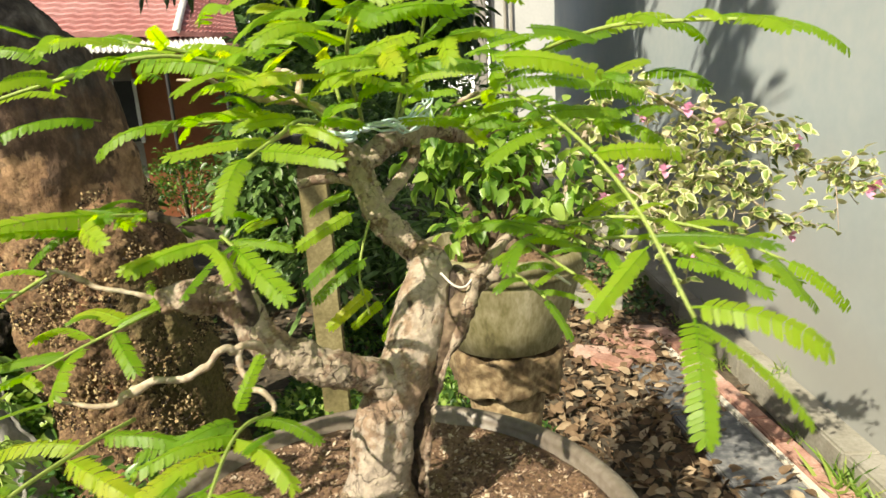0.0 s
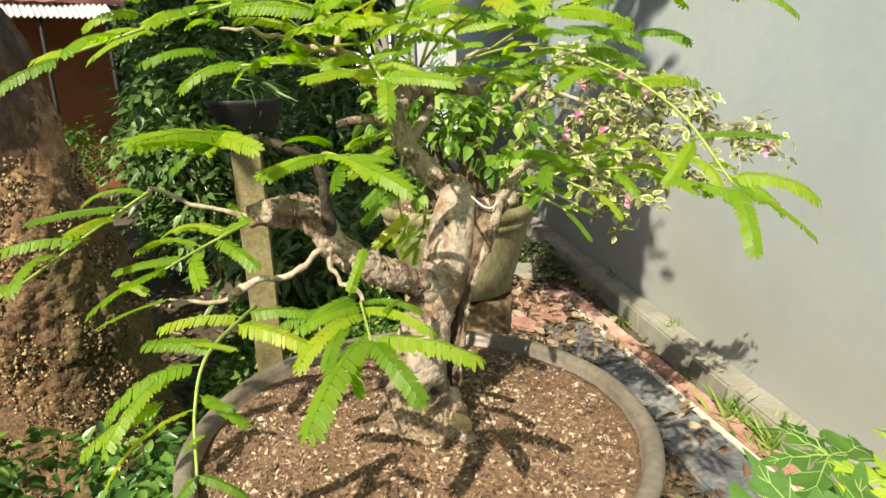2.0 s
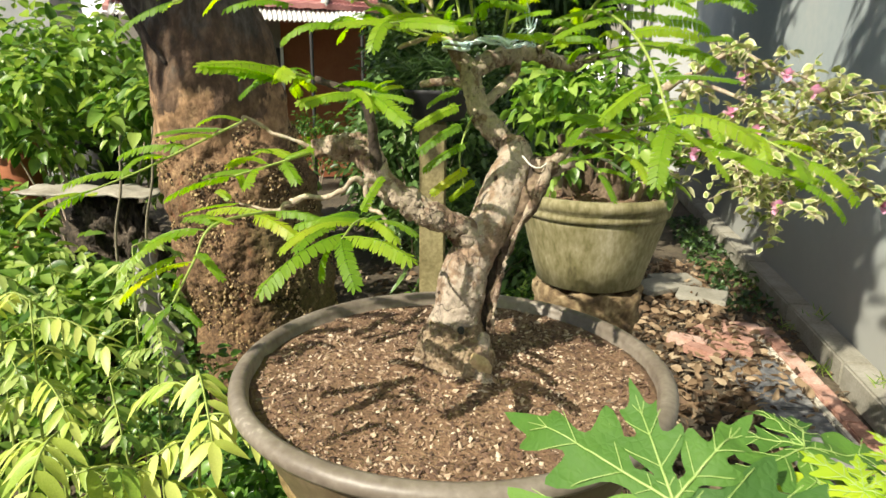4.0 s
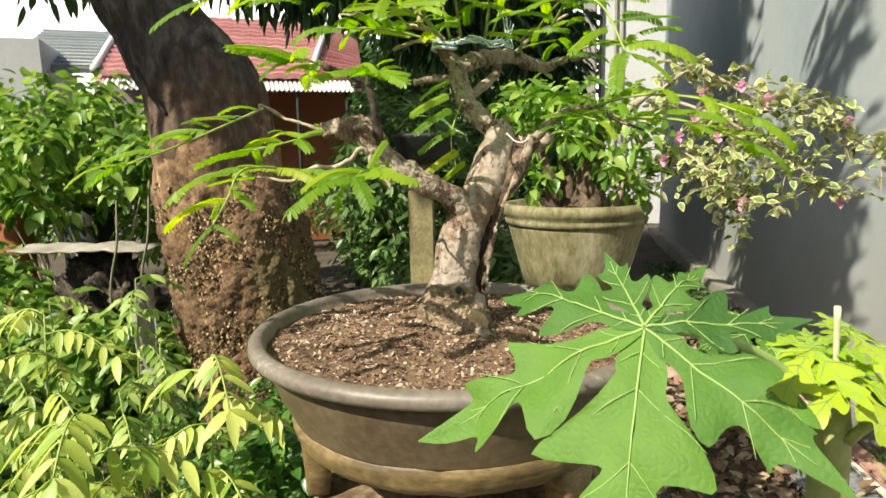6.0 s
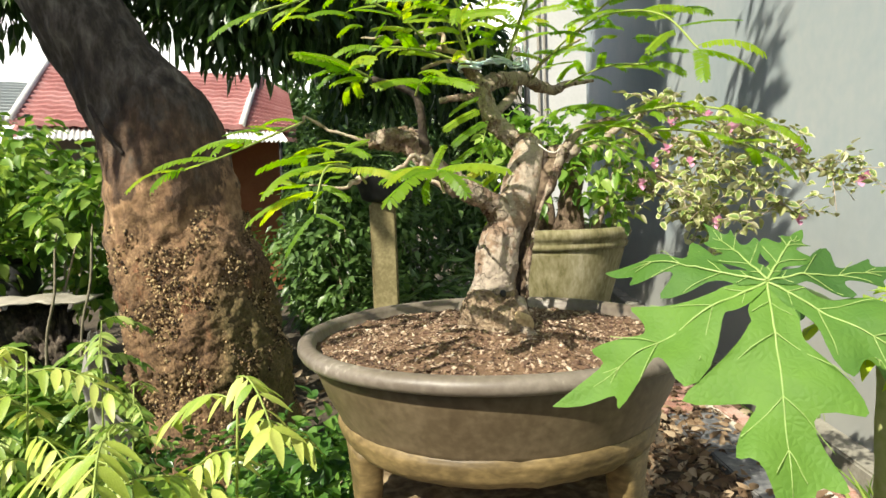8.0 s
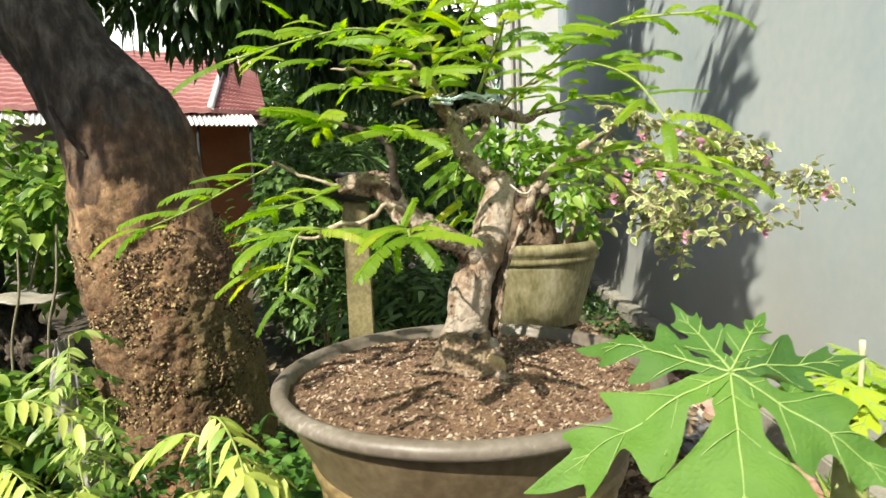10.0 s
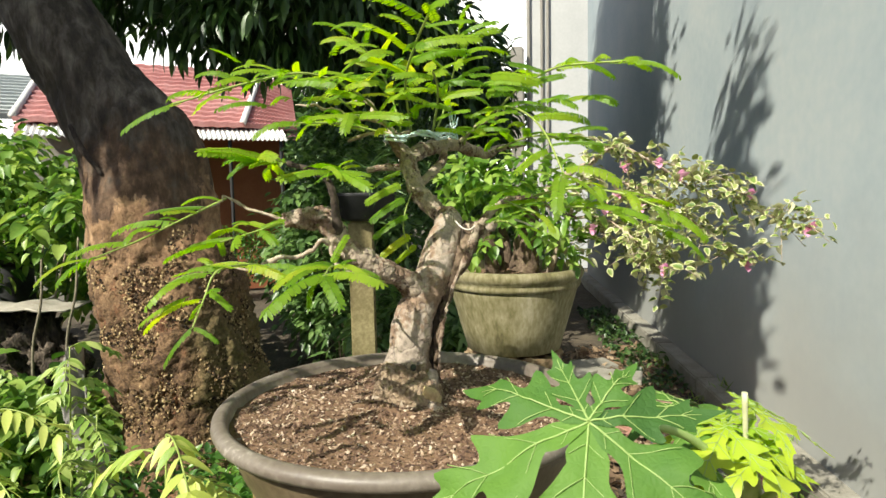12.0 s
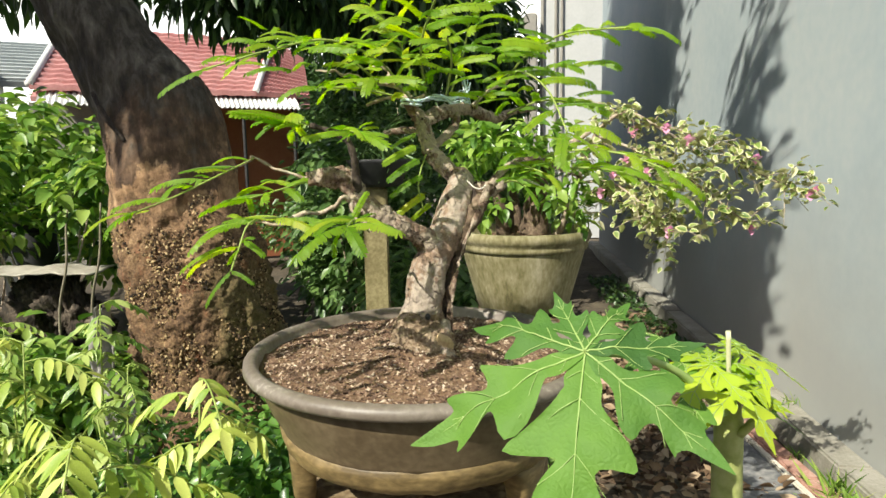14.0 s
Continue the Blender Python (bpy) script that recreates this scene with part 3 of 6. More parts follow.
def house():
    u, v = Vector((0.863, 0.505, 0)), Vector((-0.505, 0.863, 0))
    left = Vector((-6.68, 8.09, 2.76))
    h = thing("house", "low house with a red tiled hip roof and terracotta walls", "house", (left.x, left.y, 0))
    run, rise, length, courses = 2.2, 1.3, 3.15, 14
    roof_bm = bmesh.new()
    up = Vector((0, 0, rise))
    q = [left, left + u * length, left + u * (length + 0.75) + v * run + up, left + u * 0.35 + v * run + up]
    side = [q[1], left + u * (length + 0.95) + v * 0.3, left + u * (length + 1.3) + v * run + up * 0.75, q[2]]
    down = Vector((0, 0, -0.12))
    for quad in (q, side):
        vs = [roof_bm.verts.new(c + down) for c in quad] + [roof_bm.verts.new(c + down * 1.6) for c in quad]
        for f in ((0, 1, 2, 3), (7, 6, 5, 4), (0, 4, 5, 1), (1, 5, 6, 2), (2, 6, 7, 3), (3, 7, 4, 0)):
            roof_bm.faces.new([vs[i] for i in f])
    roof = part("roof", roof_bm, TILE, h, soft=False)
    for quad in (q, side):
        for i in range(courses):
            bm = bmesh.new()
            rows = []
            for frac, lift in ((i / courses, 0.05), ((i + 1.1) / courses, 0.0), ((i + 1.1) / courses, -0.05), (i / courses, -0.03)):
                a0, b0 = quad[0].lerp(quad[3], frac), quad[1].lerp(quad[2], frac)
                rows.append([bm.verts.new(a0.lerp(b0, k / 40) + Vector((0, 0, lift + 0.012 * math.sin(k * 2.1)))) for k in range(41)])
            for r0, r1 in zip(rows, rows[1:] + rows[:1]):
                for k in range(40):
                    bm.faces.new((r0[k], r0[k + 1], r1[k + 1], r1[k]))
            part("tile_course", bm, TILE, roof, soft=False)
    for a0, b0 in ((q[0], q[3]), (q[1], q[2])):
        part("verge", tube(bmesh.new(), [(*(a0 + Vector((0, 0, 0.05))), 0.055), (*((a0 + b0) / 2 + Vector((0, 0, 0.06))), 0.05), (*(b0 + Vector((0, 0, 0.05))), 0.045)], 8, 3, 0.1, 3), SHEET, roof, "whitewashed verge cap")
    bm = bmesh.new()
    rows = []
    for off, z in ((-0.3, -0.24), (0.12, -0.04), (0.12, -0.055), (-0.3, -0.255)):
        rows.append([bm.verts.new(left + u * (0.037 * k + 0.1) + v * off + Vector((0, 0, z + 0.016 * math.cos(k * math.pi)))) for k in range(101)])
    for r0, r1 in zip(rows, rows[1:] + rows[:1]):
        for k in range(100):
            bm.faces.new((r0[k], r0[k + 1], r1[k + 1], r1[k]))
    part("awning", bm, SHEET, h, "white corrugated awning sheet under the eave", soft=False)
    turn = math.degrees(math.atan2(u.y, u.x))

    def wall_piece(name, d, w, z, high, off, mat, label="", parent=None, deep=0.15):
        c = left + u * d + v * off
        return part(name, block(bmesh.new(), (w, deep, high), (c.x, c.y, z), turn, 0.004), mat, parent or h, label, soft=False)

    wall_piece("wall", 1.2, 2.6, 1.3, 2.6, 0.6, DIM_WALL, "grey weathered wall")
    wall_piece("wall", 3.2, 1.4, 1.3, 2.6, 0.6, TERRACOTTA, "terracotta painted wall")
    # flat panel before the wall, its near-black colour gives the unlit room
    win = wall_piece("window", 2.2, 0.6, 1.7, 0.9, 0.5, DARK, "near-black panel for the unlit window opening", None, 0.05)
    for k in (-0.3, 0.0, 0.3):
        wall_piece("mullion", 2.2 + k, 0.05, 1.7, 0.96, 0.465, SHEET, "", win, 0.05)
    for d in (0.2, 2.9, 3.7):
        c = left + u * d - v * 0.22
        part("awning_post", tube(bmesh.new(), [(c.x, c.y, 0, 0.03), (c.x, c.y, 1.2, 0.03), (c.x, c.y, 2.55, 0.03)], 8), DARK, h, "thin dark post")


house()
far_house = thing("grey_house", "grey house with a pale ribbed sheet roof", "house", (-9.6, 9.0, 0))
part("wall", block(bmesh.new(), (2.6, 2.4, 3.4), (-9.75, 9.0, 1.7), 30), PAINT, far_house, soft=False)
roof_far = part("roof", block(bmesh.new(), (3.4, 3.2, 0.1), (-8.2, 11.0, 3.55), 30, 0, 0, 20), TILE_GREY, far_house, "grey ribbed sheet roof", soft=False)
for k in range(12):
    c = Vector((-8.2, 11.0, 3.55)) + pose(0, 0, 0, 20, 0, 30) @ Vector((0, -1.55 + 0.28 * k, 0.07))
    part("rib", block(bmesh.new(), (3.4, 0.05, 0.05), tuple(c), 30, 0, 0, 20), TILE_GREY, roof_far, soft=False)

# ---- the old tree and its crown ----
tree = thing("old_tree", "big leaning tree with a burled brown trunk and dark crown", "tree", (-1.45, 2.62, 0))
# axis and half width from the foot up
TRUNK_LINE = [(-1.42, -0.1, 0.43), (-1.44, 0.12, 0.385), (-1.45, 0.35, 0.35), (-1.468, 0.57, 0.345), (-1.49, 0.72, 0.36), (-1.523, 0.865, 0.36), (-1.552, 1.01, 0.353), (-1.58, 1.16, 0.34), (-1.605, 1.3, 0.328), (-1.62, 1.45, 0.313), (-1.64, 1.6, 0.297), (-1.66, 1.74, 0.29), (-1.708, 1.88, 0.278), (-1.8, 2.02, 0.245), (-1.9, 2.17, 0.222), (-1.985, 2.31, 0.215), (-2.04, 2.42, 0.212), (-2.135, 2.59, 0.205), (-2.3, 2.9, 0.195), (-2.5, 3.8, 0.16), (-2.55, 5.0, 0.12), (-2.5, 6.5, 0.08)]
TRUNK_LINE = [(x, 2.6 - 0.06 * max(0, z - 1.7), z, r) for x, z, r in TRUNK_LINE]


def old_trunk():
    """The trunk: ridged bark above, torn bare wood at the burl, crumbling grains below."""
    bm = tube(bmesh.new(), TRUNK_LINE, 170, 13, 0.07, 4.0, 0.02)
    bm.normal_update()
    for v, d in [(v, v.normal.copy()) for v in bm.verts]:
        c = v.co
        above = min(1, max(0, (c.z - 1.5 + 0.25 * noise.noise(c * 5)) / 0.25))
        low = min(1, max(0, (1.42 - c.z + 0.2 * noise.noise(c * 6)) / 0.2))
        ridge = abs(noise.fractal(Vector((c.x * 16, c.y * 16, c.z * 5)), 1, 2, 3))
        torn = noise.fractal(Vector((c.x * 9, c.y * 9, c.z * 6)), 1, 2, 4)
        crumb = noise.cell(c * 55 + Vector(noise.noise_vector(c * 40)) * 0.8) + 0.9 * noise.fractal(c * 32, 1, 2, 3)
        plate = max(0, noise.noise(Vector((c.x * 11, c.y * 11, c.z * 3.5)))) * low
        hollow = math.exp(-((c - Vector((-1.37, 2.36, 1.43))).length / 0.13) ** 2)
        lip = math.exp(-((c - Vector((-1.74, 2.31, 1.5))).length / 0.2) ** 2)
        v.co = c + d * (0.035 * lip - 0.07 * hollow - 0.02 * ridge * above + 0.022 * torn * (1 - above) + low * (0.009 * crumb + 0.03 * plate))
    return bm


def torn_bark(name):
    """Bark that changes from dark ridges above to bare orange wood and brown grains below, with moss on one flank."""
    m, nodes, links, bsdf = material(name)
    co = nodes.new("ShaderNodeTexCoord")

    def texture(kind, size, detail=5, stretch=(1, 1, 1)):
        mp = nodes.new("ShaderNodeMapping")
        mp.inputs["Scale"].default_value = stretch
        links.new(co.outputs["Object"], mp.inputs[0])
        n = nodes.new(kind)
        n.inputs["Scale"].default_value = size
        if kind == "ShaderNodeTexNoise":
            n.inputs["Detail"].default_value, n.inputs["Roughness"].default_value = detail, 0.65
        links.new(mp.outputs[0], n.inputs["Vector"])
        return n.outputs[0]

    def sums(op, a, b, c=None):
        n = nodes.new("ShaderNodeMath")
        n.operation = op
        for k, v in enumerate((a, b, c)):
            if v is None:
                continue
            if isinstance(v, (int, float)):
                n.inputs[k].default_value = v
            else:
                links.new(v, n.inputs[k])
        return n.outputs[0]

    def mixed(f, a, b):
        x = nodes.new("ShaderNodeMix")
        x.data_type = "RGBA"
        links.new(f, x.inputs[0])
        links.new(a, x.inputs[6])
        links.new(b, x.inputs[7])
        return x.outputs[2]

    def step(v, lo, hi):
        r = nodes.new("ShaderNodeMapRange")
        r.interpolation_type = "SMOOTHSTEP"
        links.new(v, r.inputs[0])
        r.inputs[1].default_value, r.inputs[2].default_value = lo, hi
        return r.outputs[0]

    xyz = nodes.new("ShaderNodeSeparateXYZ")
    links.new(co.outputs["Object"], xyz.inputs[0])
    broad, streak = texture("ShaderNodeTexNoise", 3.2, 6), texture("ShaderNodeTexNoise", 9, 6, (1, 1, 0.3))
    high = sums("MULTIPLY_ADD", broad, 1.5, sums("ADD", xyz.outputs[2], -0.75))
    high = sums("MULTIPLY_ADD", streak, 0.9, sums("ADD", high, -0.45))
    bark = ramp_node(nodes, [(0.3, (0.018, 0.014, 0.011)), (0.48, (0.058, 0.046, 0.034)), (0.6, (0.13, 0.11, 0.086)), (0.7, (0.23, 0.2, 0.16))])
    links.new(texture("ShaderNodeTexNoise", 13, 8, (1, 1, 0.35)), bark.inputs[0])
    bare = ramp_node(nodes, [(0.3, (0.08, 0.042, 0.022)), (0.44, (0.21, 0.12, 0.062)), (0.56, (0.4, 0.245, 0.13)), (0.7, (0.56, 0.38, 0.22))])
    links.new(texture("ShaderNodeTexNoise", 9, 8), bare.inputs[0])
    grain = ramp_node(nodes, [(0.26, (0.018, 0.011, 0.007)), (0.42, (0.085, 0.048, 0.025)), (0.55, (0.2, 0.12, 0.06)), (0.7, (0.4, 0.27, 0.14))])
    links.new(sums("MULTIPLY_ADD", texture("ShaderNodeTexNoise", 75, 4), 0.6, sums("MULTIPLY", texture("ShaderNodeTexNoise", 6, 6), 0.4)), grain.inputs[0])
    rust = ramp_node(nodes, [(0.3, (0.05, 0.02, 0.01)), (0.55, (0.22, 0.09, 0.04)), (0.75, (0.36, 0.17, 0.08))])
    links.new(texture("ShaderNodeTexNoise", 24, 6, (1, 1, 0.5)), rust.inputs[0])
    moss = ramp_node(nodes, [(0.35, (0.04, 0.045, 0.012)), (0.65, (0.13, 0.13, 0.035))])
    links.new(texture("ShaderNodeTexNoise", 40, 5), moss.inputs[0])
    c = mixed(step(streak, 0.56, 0.66), grain.outputs[0], rust.outputs[0])
    c = mixed(step(high, 1.24, 1.38), c, bare.outputs[0])
    flake = ramp_node(nodes, [(0.3, (0.035, 0.02, 0.013)), (0.5, (0.12, 0.072, 0.042)), (0.7, (0.27, 0.17, 0.1))])
    links.new(texture("ShaderNodeTexNoise", 16, 8, (1, 1, 0.6)), flake.inputs[0])
    c = mixed(step(high, 1.5, 1.58), c, flake.outputs[0])
    c = mixed(step(high, 1.7, 2.05), c, bark.outputs[0])
    side = sums("MULTIPLY_ADD", broad, 0.45, xyz.outputs[0])
    plates = sums("MULTIPLY", step(sums("MULTIPLY_ADD", streak, 0.5, xyz.outputs[0]), -0.1, -0.22), step(streak, 0.42, 0.5))
    c = mixed(sums("MULTIPLY", plates, 0.9), c, bark.outputs[0])
    flank = sums("MULTIPLY", step(side, 0.3, 0.46), step(xyz.outputs[2], 1.25, 0.9))
    c = mixed(sums("MULTIPLY", flank, 0.55), c, moss.outputs[0])
    links.new(c, bsdf.inputs["Base Color"])
    bp = nodes.new("ShaderNodeBump")
    bp.inputs["Strength"].default_value, bp.inputs["Distance"].default_value = 1.0, 0.02
    links.new(sums("MULTIPLY_ADD", texture("ShaderNodeTexNoise", 60, 5), 0.5, sums("MULTIPLY", streak, 1.2)), bp.inputs["Height"])
    links.new(bp.outputs[0], bsdf.inputs["Normal"])
    bsdf.inputs["Roughness"].default_value = 0.92
    return m


part("trunk", old_trunk(), torn_bark("torn_old_bark"), tree, "dark ridged trunk, bare orange wood above crumbling bark")
limb("dead_vine", [(-1.86, 2.33, 1.93, 0.011), (-1.8, 2.3, 1.84, 0.013), (-1.74, 2.285, 1.76, 0.011), (-1.69, 2.28, 1.7, 0.008)], BARK_DARK, tree, "thin dark dead vine", 8, 6, 0.3, 20)


def lump(centre, radii, big, small, level=6):
    """A swollen growth: an uneven ellipsoid with a crumbly skin."""
    bm = bmesh.new()
    bmesh.ops.create_icosphere(bm, subdivisions=level, radius=1.0)
    for v in bm.verts:
        d = v.co.copy()
        c = Vector(centre) + Vector((d.x * radii[0], d.y * radii[1], d.z * radii[2]))
        crumb = noise.cell(c * 42 + Vector(noise.noise_vector(c * 30)) * 0.8)
        v.co = c + d * (big * noise.fractal(c * 5, 1, 2, 3) + small * (crumb + 0.8 * noise.fractal(c * 40, 1, 2, 3)))
    return bm


verts, faces, foot_line = [], [], curve_points(TRUNK_LINE[1:10], 40)
for i in range(11000):
    w, c = rng.uniform(-2.9, 0.4), foot_line[rng.integers(0, len(foot_line))]
    d = Vector((math.cos(w), math.sin(w), 0))
    c = Vector(c[:3]) + d * c[3]
    c += d * (0.004 + 0.03 * noise.fractal(c * 6, 1, 2, 3)) + Vector((0, 0, rng.uniform(-0.01, 0.01)))
    if noise.noise(c * 7) + 0.35 * noise.noise(c * 22) < 2.2 * (c.z - 1.3) - 0.1:
        continue
    s = 0.0035 + 0.0095 * rng.random() ** 2
    m = Matrix.Translation(c) @ Euler(rng.uniform(-3, 3, 3)).to_matrix().to_4x4()
    n0 = len(verts)
    for q in ((-s, 0, 0), (0, -s * 0.7, 0), (s, 0, 0), (0, s * 0.7, 0), (0, 0, s * 0.6), (0, 0, -s * 0.6)):
        v = m @ Vector(q)
        verts.append(v - tree.location)
    faces += [tuple(n0 + q for q in f) for f in ((0, 1, 4), (1, 2, 4), (2, 3, 4), (3, 0, 4), (1, 0, 5), (2, 1, 5), (3, 2, 5), (0, 3, 5))]
CRUMB = leafy("bark_crumbs", [(0.2, (0.02, 0.013, 0.008)), (0.42, (0.08, 0.05, 0.025)), (0.62, (0.3, 0.2, 0.095)), (0.85, (0.62, 0.47, 0.25))], 0.95, 0.02, grain=60)
crumbs = link_mesh("loose_bark", mesh_of("loose_bark", verts, faces, False), CRUMB, tree, "loose crumbs of bark")
crumbs["kind"] = "stuff"
branches = (
    [(-2.5, 2.4, 3.4, 0.11), (-2.2, 3.2, 4.3, 0.08), (-1.6, 4.2, 5.0, 0.06), (-0.8, 5.0, 5.6, 0.03)],
    [(-2.55, 2.35, 3.9, 0.1), (-3.4, 3.2, 4.4, 0.07), (-4.2, 4.0, 4.6, 0.03)],
    [(-2.6, 2.3, 4.6, 0.09), (-1.4, 2.9, 5.8, 0.07), (-0.1, 3.8, 6.9, 0.05), (0.9, 4.8, 7.4, 0.02)],
    [(-2.2, 2.4, 2.7, 0.07), (-1.9, 3.3, 3.3, 0.05), (-1.7, 4.3, 3.4, 0.03), (-1.6, 5.0, 3.1, 0.015)],
    # the last three limbs only carry unseen clumps added as shadow casters
    [(-2.55, 2.4, 5.0, 0.07), (-1.8, 1.9, 5.25, 0.05), (-0.98, 1.2, 5.0, 0.03), (-0.95, 0.6, 4.5, 0.012)],
    [(-1.85, 1.93, 5.24, 0.03), (-1.2, 1.0, 5.7, 0.02), (-0.95, 0.35, 6.0, 0.012)],
    [(-2.55, 2.42, 4.7, 0.06), (-2.75, 1.7, 4.75, 0.045), (-2.9, 0.9, 4.65, 0.02)],
)
for b in branches:
    limb("branch", b, BARK_DARK, tree, "", 8, 5, 0.15, 6)
pp, aa = [], []
# clumps at x -0.95 and -2.91 are out of view, added to shade wall and trunk
for c, r, n, per in (((-1.75, 5.0, 3.35), (1.25, 0.8, 0.6), 160, 26), ((-0.85, 5.6, 3.7), (0.55, 0.6, 0.7), 60, 26), ((-3.9, 4.5, 3.7), (0.8, 0.6, 0.6), 45, 24), ((-1.6, 5.2, 4.6), (2.2, 1.3, 1.0), 130, 26), ((-3.6, 5.0, 4.6), (1.8, 1.2, 1.0), 80, 24), ((-2.8, 3.6, 4.6), (1.8, 1.2, 0.7), 70, 22), ((-0.95, 1.07, 4.98), (0.2, 1.0, 0.75), 130, 24), ((-0.5, 7.5, 3.3), (0.55, 0.5, 0.8), 70, 26), ((-1.15, 6.4, 3.0), (0.7, 0.4, 0.6), 60, 26), ((0.05, 8.0, 2.9), (0.3, 0.35, 0.75), 45, 22), ((-0.95, 0.72, 4.4), (0.2, 0.6, 0.45), 70, 24), ((-0.95, 0.35, 5.73), (0.1, 0.1, 1.1), 30, 14), ((-0.95, 4.61, 6.75), (0.35, 2.5, 2.5), 560, 26), ((-2.91, 0.93, 4.62), (0.6, 0.75, 0.85), 330, 26), ((-3.3, 5.2, 3.5), (0.7, 0.5, 0.45), 45, 22), ((-4.3, 4.2, 3.35), (0.6, 0.5, 0.45), 26, 20), ((-1.2, 6.3, 5.4), (1.0, 1.2, 1.2), 70, 24)):
    p, a = clumps(c, r, n, per, 0.28)
    pp.append(p), aa.append(a)
pp, aa = np.concatenate(pp), np.concatenate(aa)
aa[:, 2] -= 0.6
scatter("crown", BLADE_LONG, pp, aa, rng.uniform(0.13, 0.24, len(pp)), rng.uniform(-0.8, 0.8, len(pp)), L_DARK, tree, "dense dark green drooping leaves, with unseen clumps added to cast shade")

# ---- shrubs and woods behind ----
def shrub(name, at, radii, high, number, per, size, shape, mat, label, spread=0.16, stems=5, group="", flat=0.6):
    s = thing(name, label, "shrub", at, group)
    c = Vector(at) + Vector((0, 0, high))
    for i in range(stems):
        w = 2 * math.pi * i / stems + random.random()
        e = c + Vector((math.cos(w) * radii[0] * 0.6, math.sin(w) * radii[1] * 0.6, radii[2] * random.uniform(-0.2, 0.5)))
        m = (Vector(at) + e) / 2 + Vector((random.uniform(-0.05, 0.05), random.uniform(-0.05, 0.05), 0))
        part("stem", tube(bmesh.new(), [(at[0] + 0.03 * math.cos(w), at[1] + 0.03 * math.sin(w), at[2] - 0.03, 0.012), (*m, 0.009), (*e, 0.003)], 6, 4), TWIG, s)
    p, a = clumps(c, radii, number, per, spread, flat)
    p[:, 2] = np.maximum(p[:, 2], at[2] + 0.02)
    scatter("foliage", shape, p, a, rng.uniform(0.6, 1.2, len(p)) * size, rng.uniform(-0.7, 0.7, len(p)), mat, s)
    return s


for x, y, h, rx, rz, n in ((-3.3, 3.75, 1.56, 0.9, 0.52, 120), (-4.3, 4.4, 1.48, 1.0, 0.75, 120), (-2.9, 4.6, 1.05, 0.8, 0.5, 80), (-5.2, 5.4, 1.4, 1.1, 0.8, 90), (-2.5, 2.6, 0.42, 0.45, 0.22, 70), (-3.3, 2.75, 0.45, 0.55, 0.22, 70), (-4.2, 3.3, 0.6, 0.6, 0.35, 70)):
    shrub("bush", (x, y, 0), (rx, rx * 0.8, rz), h, int(0.75 * n), 15, 0.118, BLADE_HEART, L_BUSH, "leafy green bush in sun with thin pale stems", 0.17, 6, "bushes by the tree")
# these bushes take the leaf green that has shade mixed in
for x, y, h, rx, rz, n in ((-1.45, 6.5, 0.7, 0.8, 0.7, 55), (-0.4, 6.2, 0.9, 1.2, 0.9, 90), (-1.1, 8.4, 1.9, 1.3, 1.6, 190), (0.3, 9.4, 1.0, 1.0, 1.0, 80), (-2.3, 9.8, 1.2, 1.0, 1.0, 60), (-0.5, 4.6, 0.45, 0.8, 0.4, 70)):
    shrub("shade_bush", (x, y, 0), (rx, rx * 0.7, rz), h, n, 22, 0.16, BLADE_LONG, L_SHADE_TONE, "green bush with deep shade put into its leaf colour", 0.3, 5, "bushes in the shade")
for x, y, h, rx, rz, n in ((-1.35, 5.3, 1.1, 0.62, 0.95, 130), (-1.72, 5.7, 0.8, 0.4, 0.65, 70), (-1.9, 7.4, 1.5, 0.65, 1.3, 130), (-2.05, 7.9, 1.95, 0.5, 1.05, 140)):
    shrub("shade_bush", (x, y, 0), (rx, rx * 0.6, rz), h, n, 20, 0.11, BLADE_OVAL, L_SHADE_TONE, "broad-leaved bush with deep shade put into its leaf colour", 0.24, 6, "bushes in the shade")
for x, y, h, rx, rz, n in ((-3.9, 9.0, 0.72, 0.62, 0.4, 110), (-3.0, 9.4, 0.75, 0.6, 0.45, 110)):
    shrub("weed_bank", (x, y, 0), (rx, rx * 0.5, rz), h, n, 14, 0.07, BLADE_OVAL, L_GROUND, "low weedy hedge in front of the terracotta wall", 0.16, 5, "weeds before the house")
wood = []
for x, y, z, r in ((-3.4, 17, 3.5, 3.2), (-1.2, 14, 3.2, 2.0), (-4.6, 14.5, 2.3, 1.5), (-13, 19, 2.2, 2.0)):
    wood.append(clumps((x, y, z), (r, r * 0.7, r * 0.9), 120, 22, 0.7))
p, a = np.concatenate([w[0] for w in wood]), np.concatenate([w[1] for w in wood])
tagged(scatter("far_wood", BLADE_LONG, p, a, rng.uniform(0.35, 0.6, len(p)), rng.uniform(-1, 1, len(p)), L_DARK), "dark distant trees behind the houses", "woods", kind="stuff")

def sapling(at, high, lean, label):
    s = thing("sapling", label, "tree", at)
    top = (at[0] + lean, at[1] + 0.05, at[2] + high)
    limb("stem", [(*at, 0.01), (at[0] + 0.5 * lean - 0.04, at[1], at[2] + 0.5 * high, 0.008), (at[0] + 0.7 * lean + 0.02, at[1], at[2] + 0.75 * high, 0.0075), (*top, 0.006), (top[0] + 0.08, top[1] + 0.1, top[2] + 0.2, 0.006)], PALE_STEM, s, "thin bare pale stem", 8, 6, 0.1, 30)
    p, a = clumps((top[0] + 0.05, top[1] + 0.05, top[2] + 0.12), (0.22, 0.2, 0.1), 14, 7, 0.12, 0.4)
    scatter("foliage", BLADE_HEART, p, a, rng.uniform(0.07, 0.13, len(p)), rng.uniform(-0.6, 0.6, len(p)), L_BUSH, s)


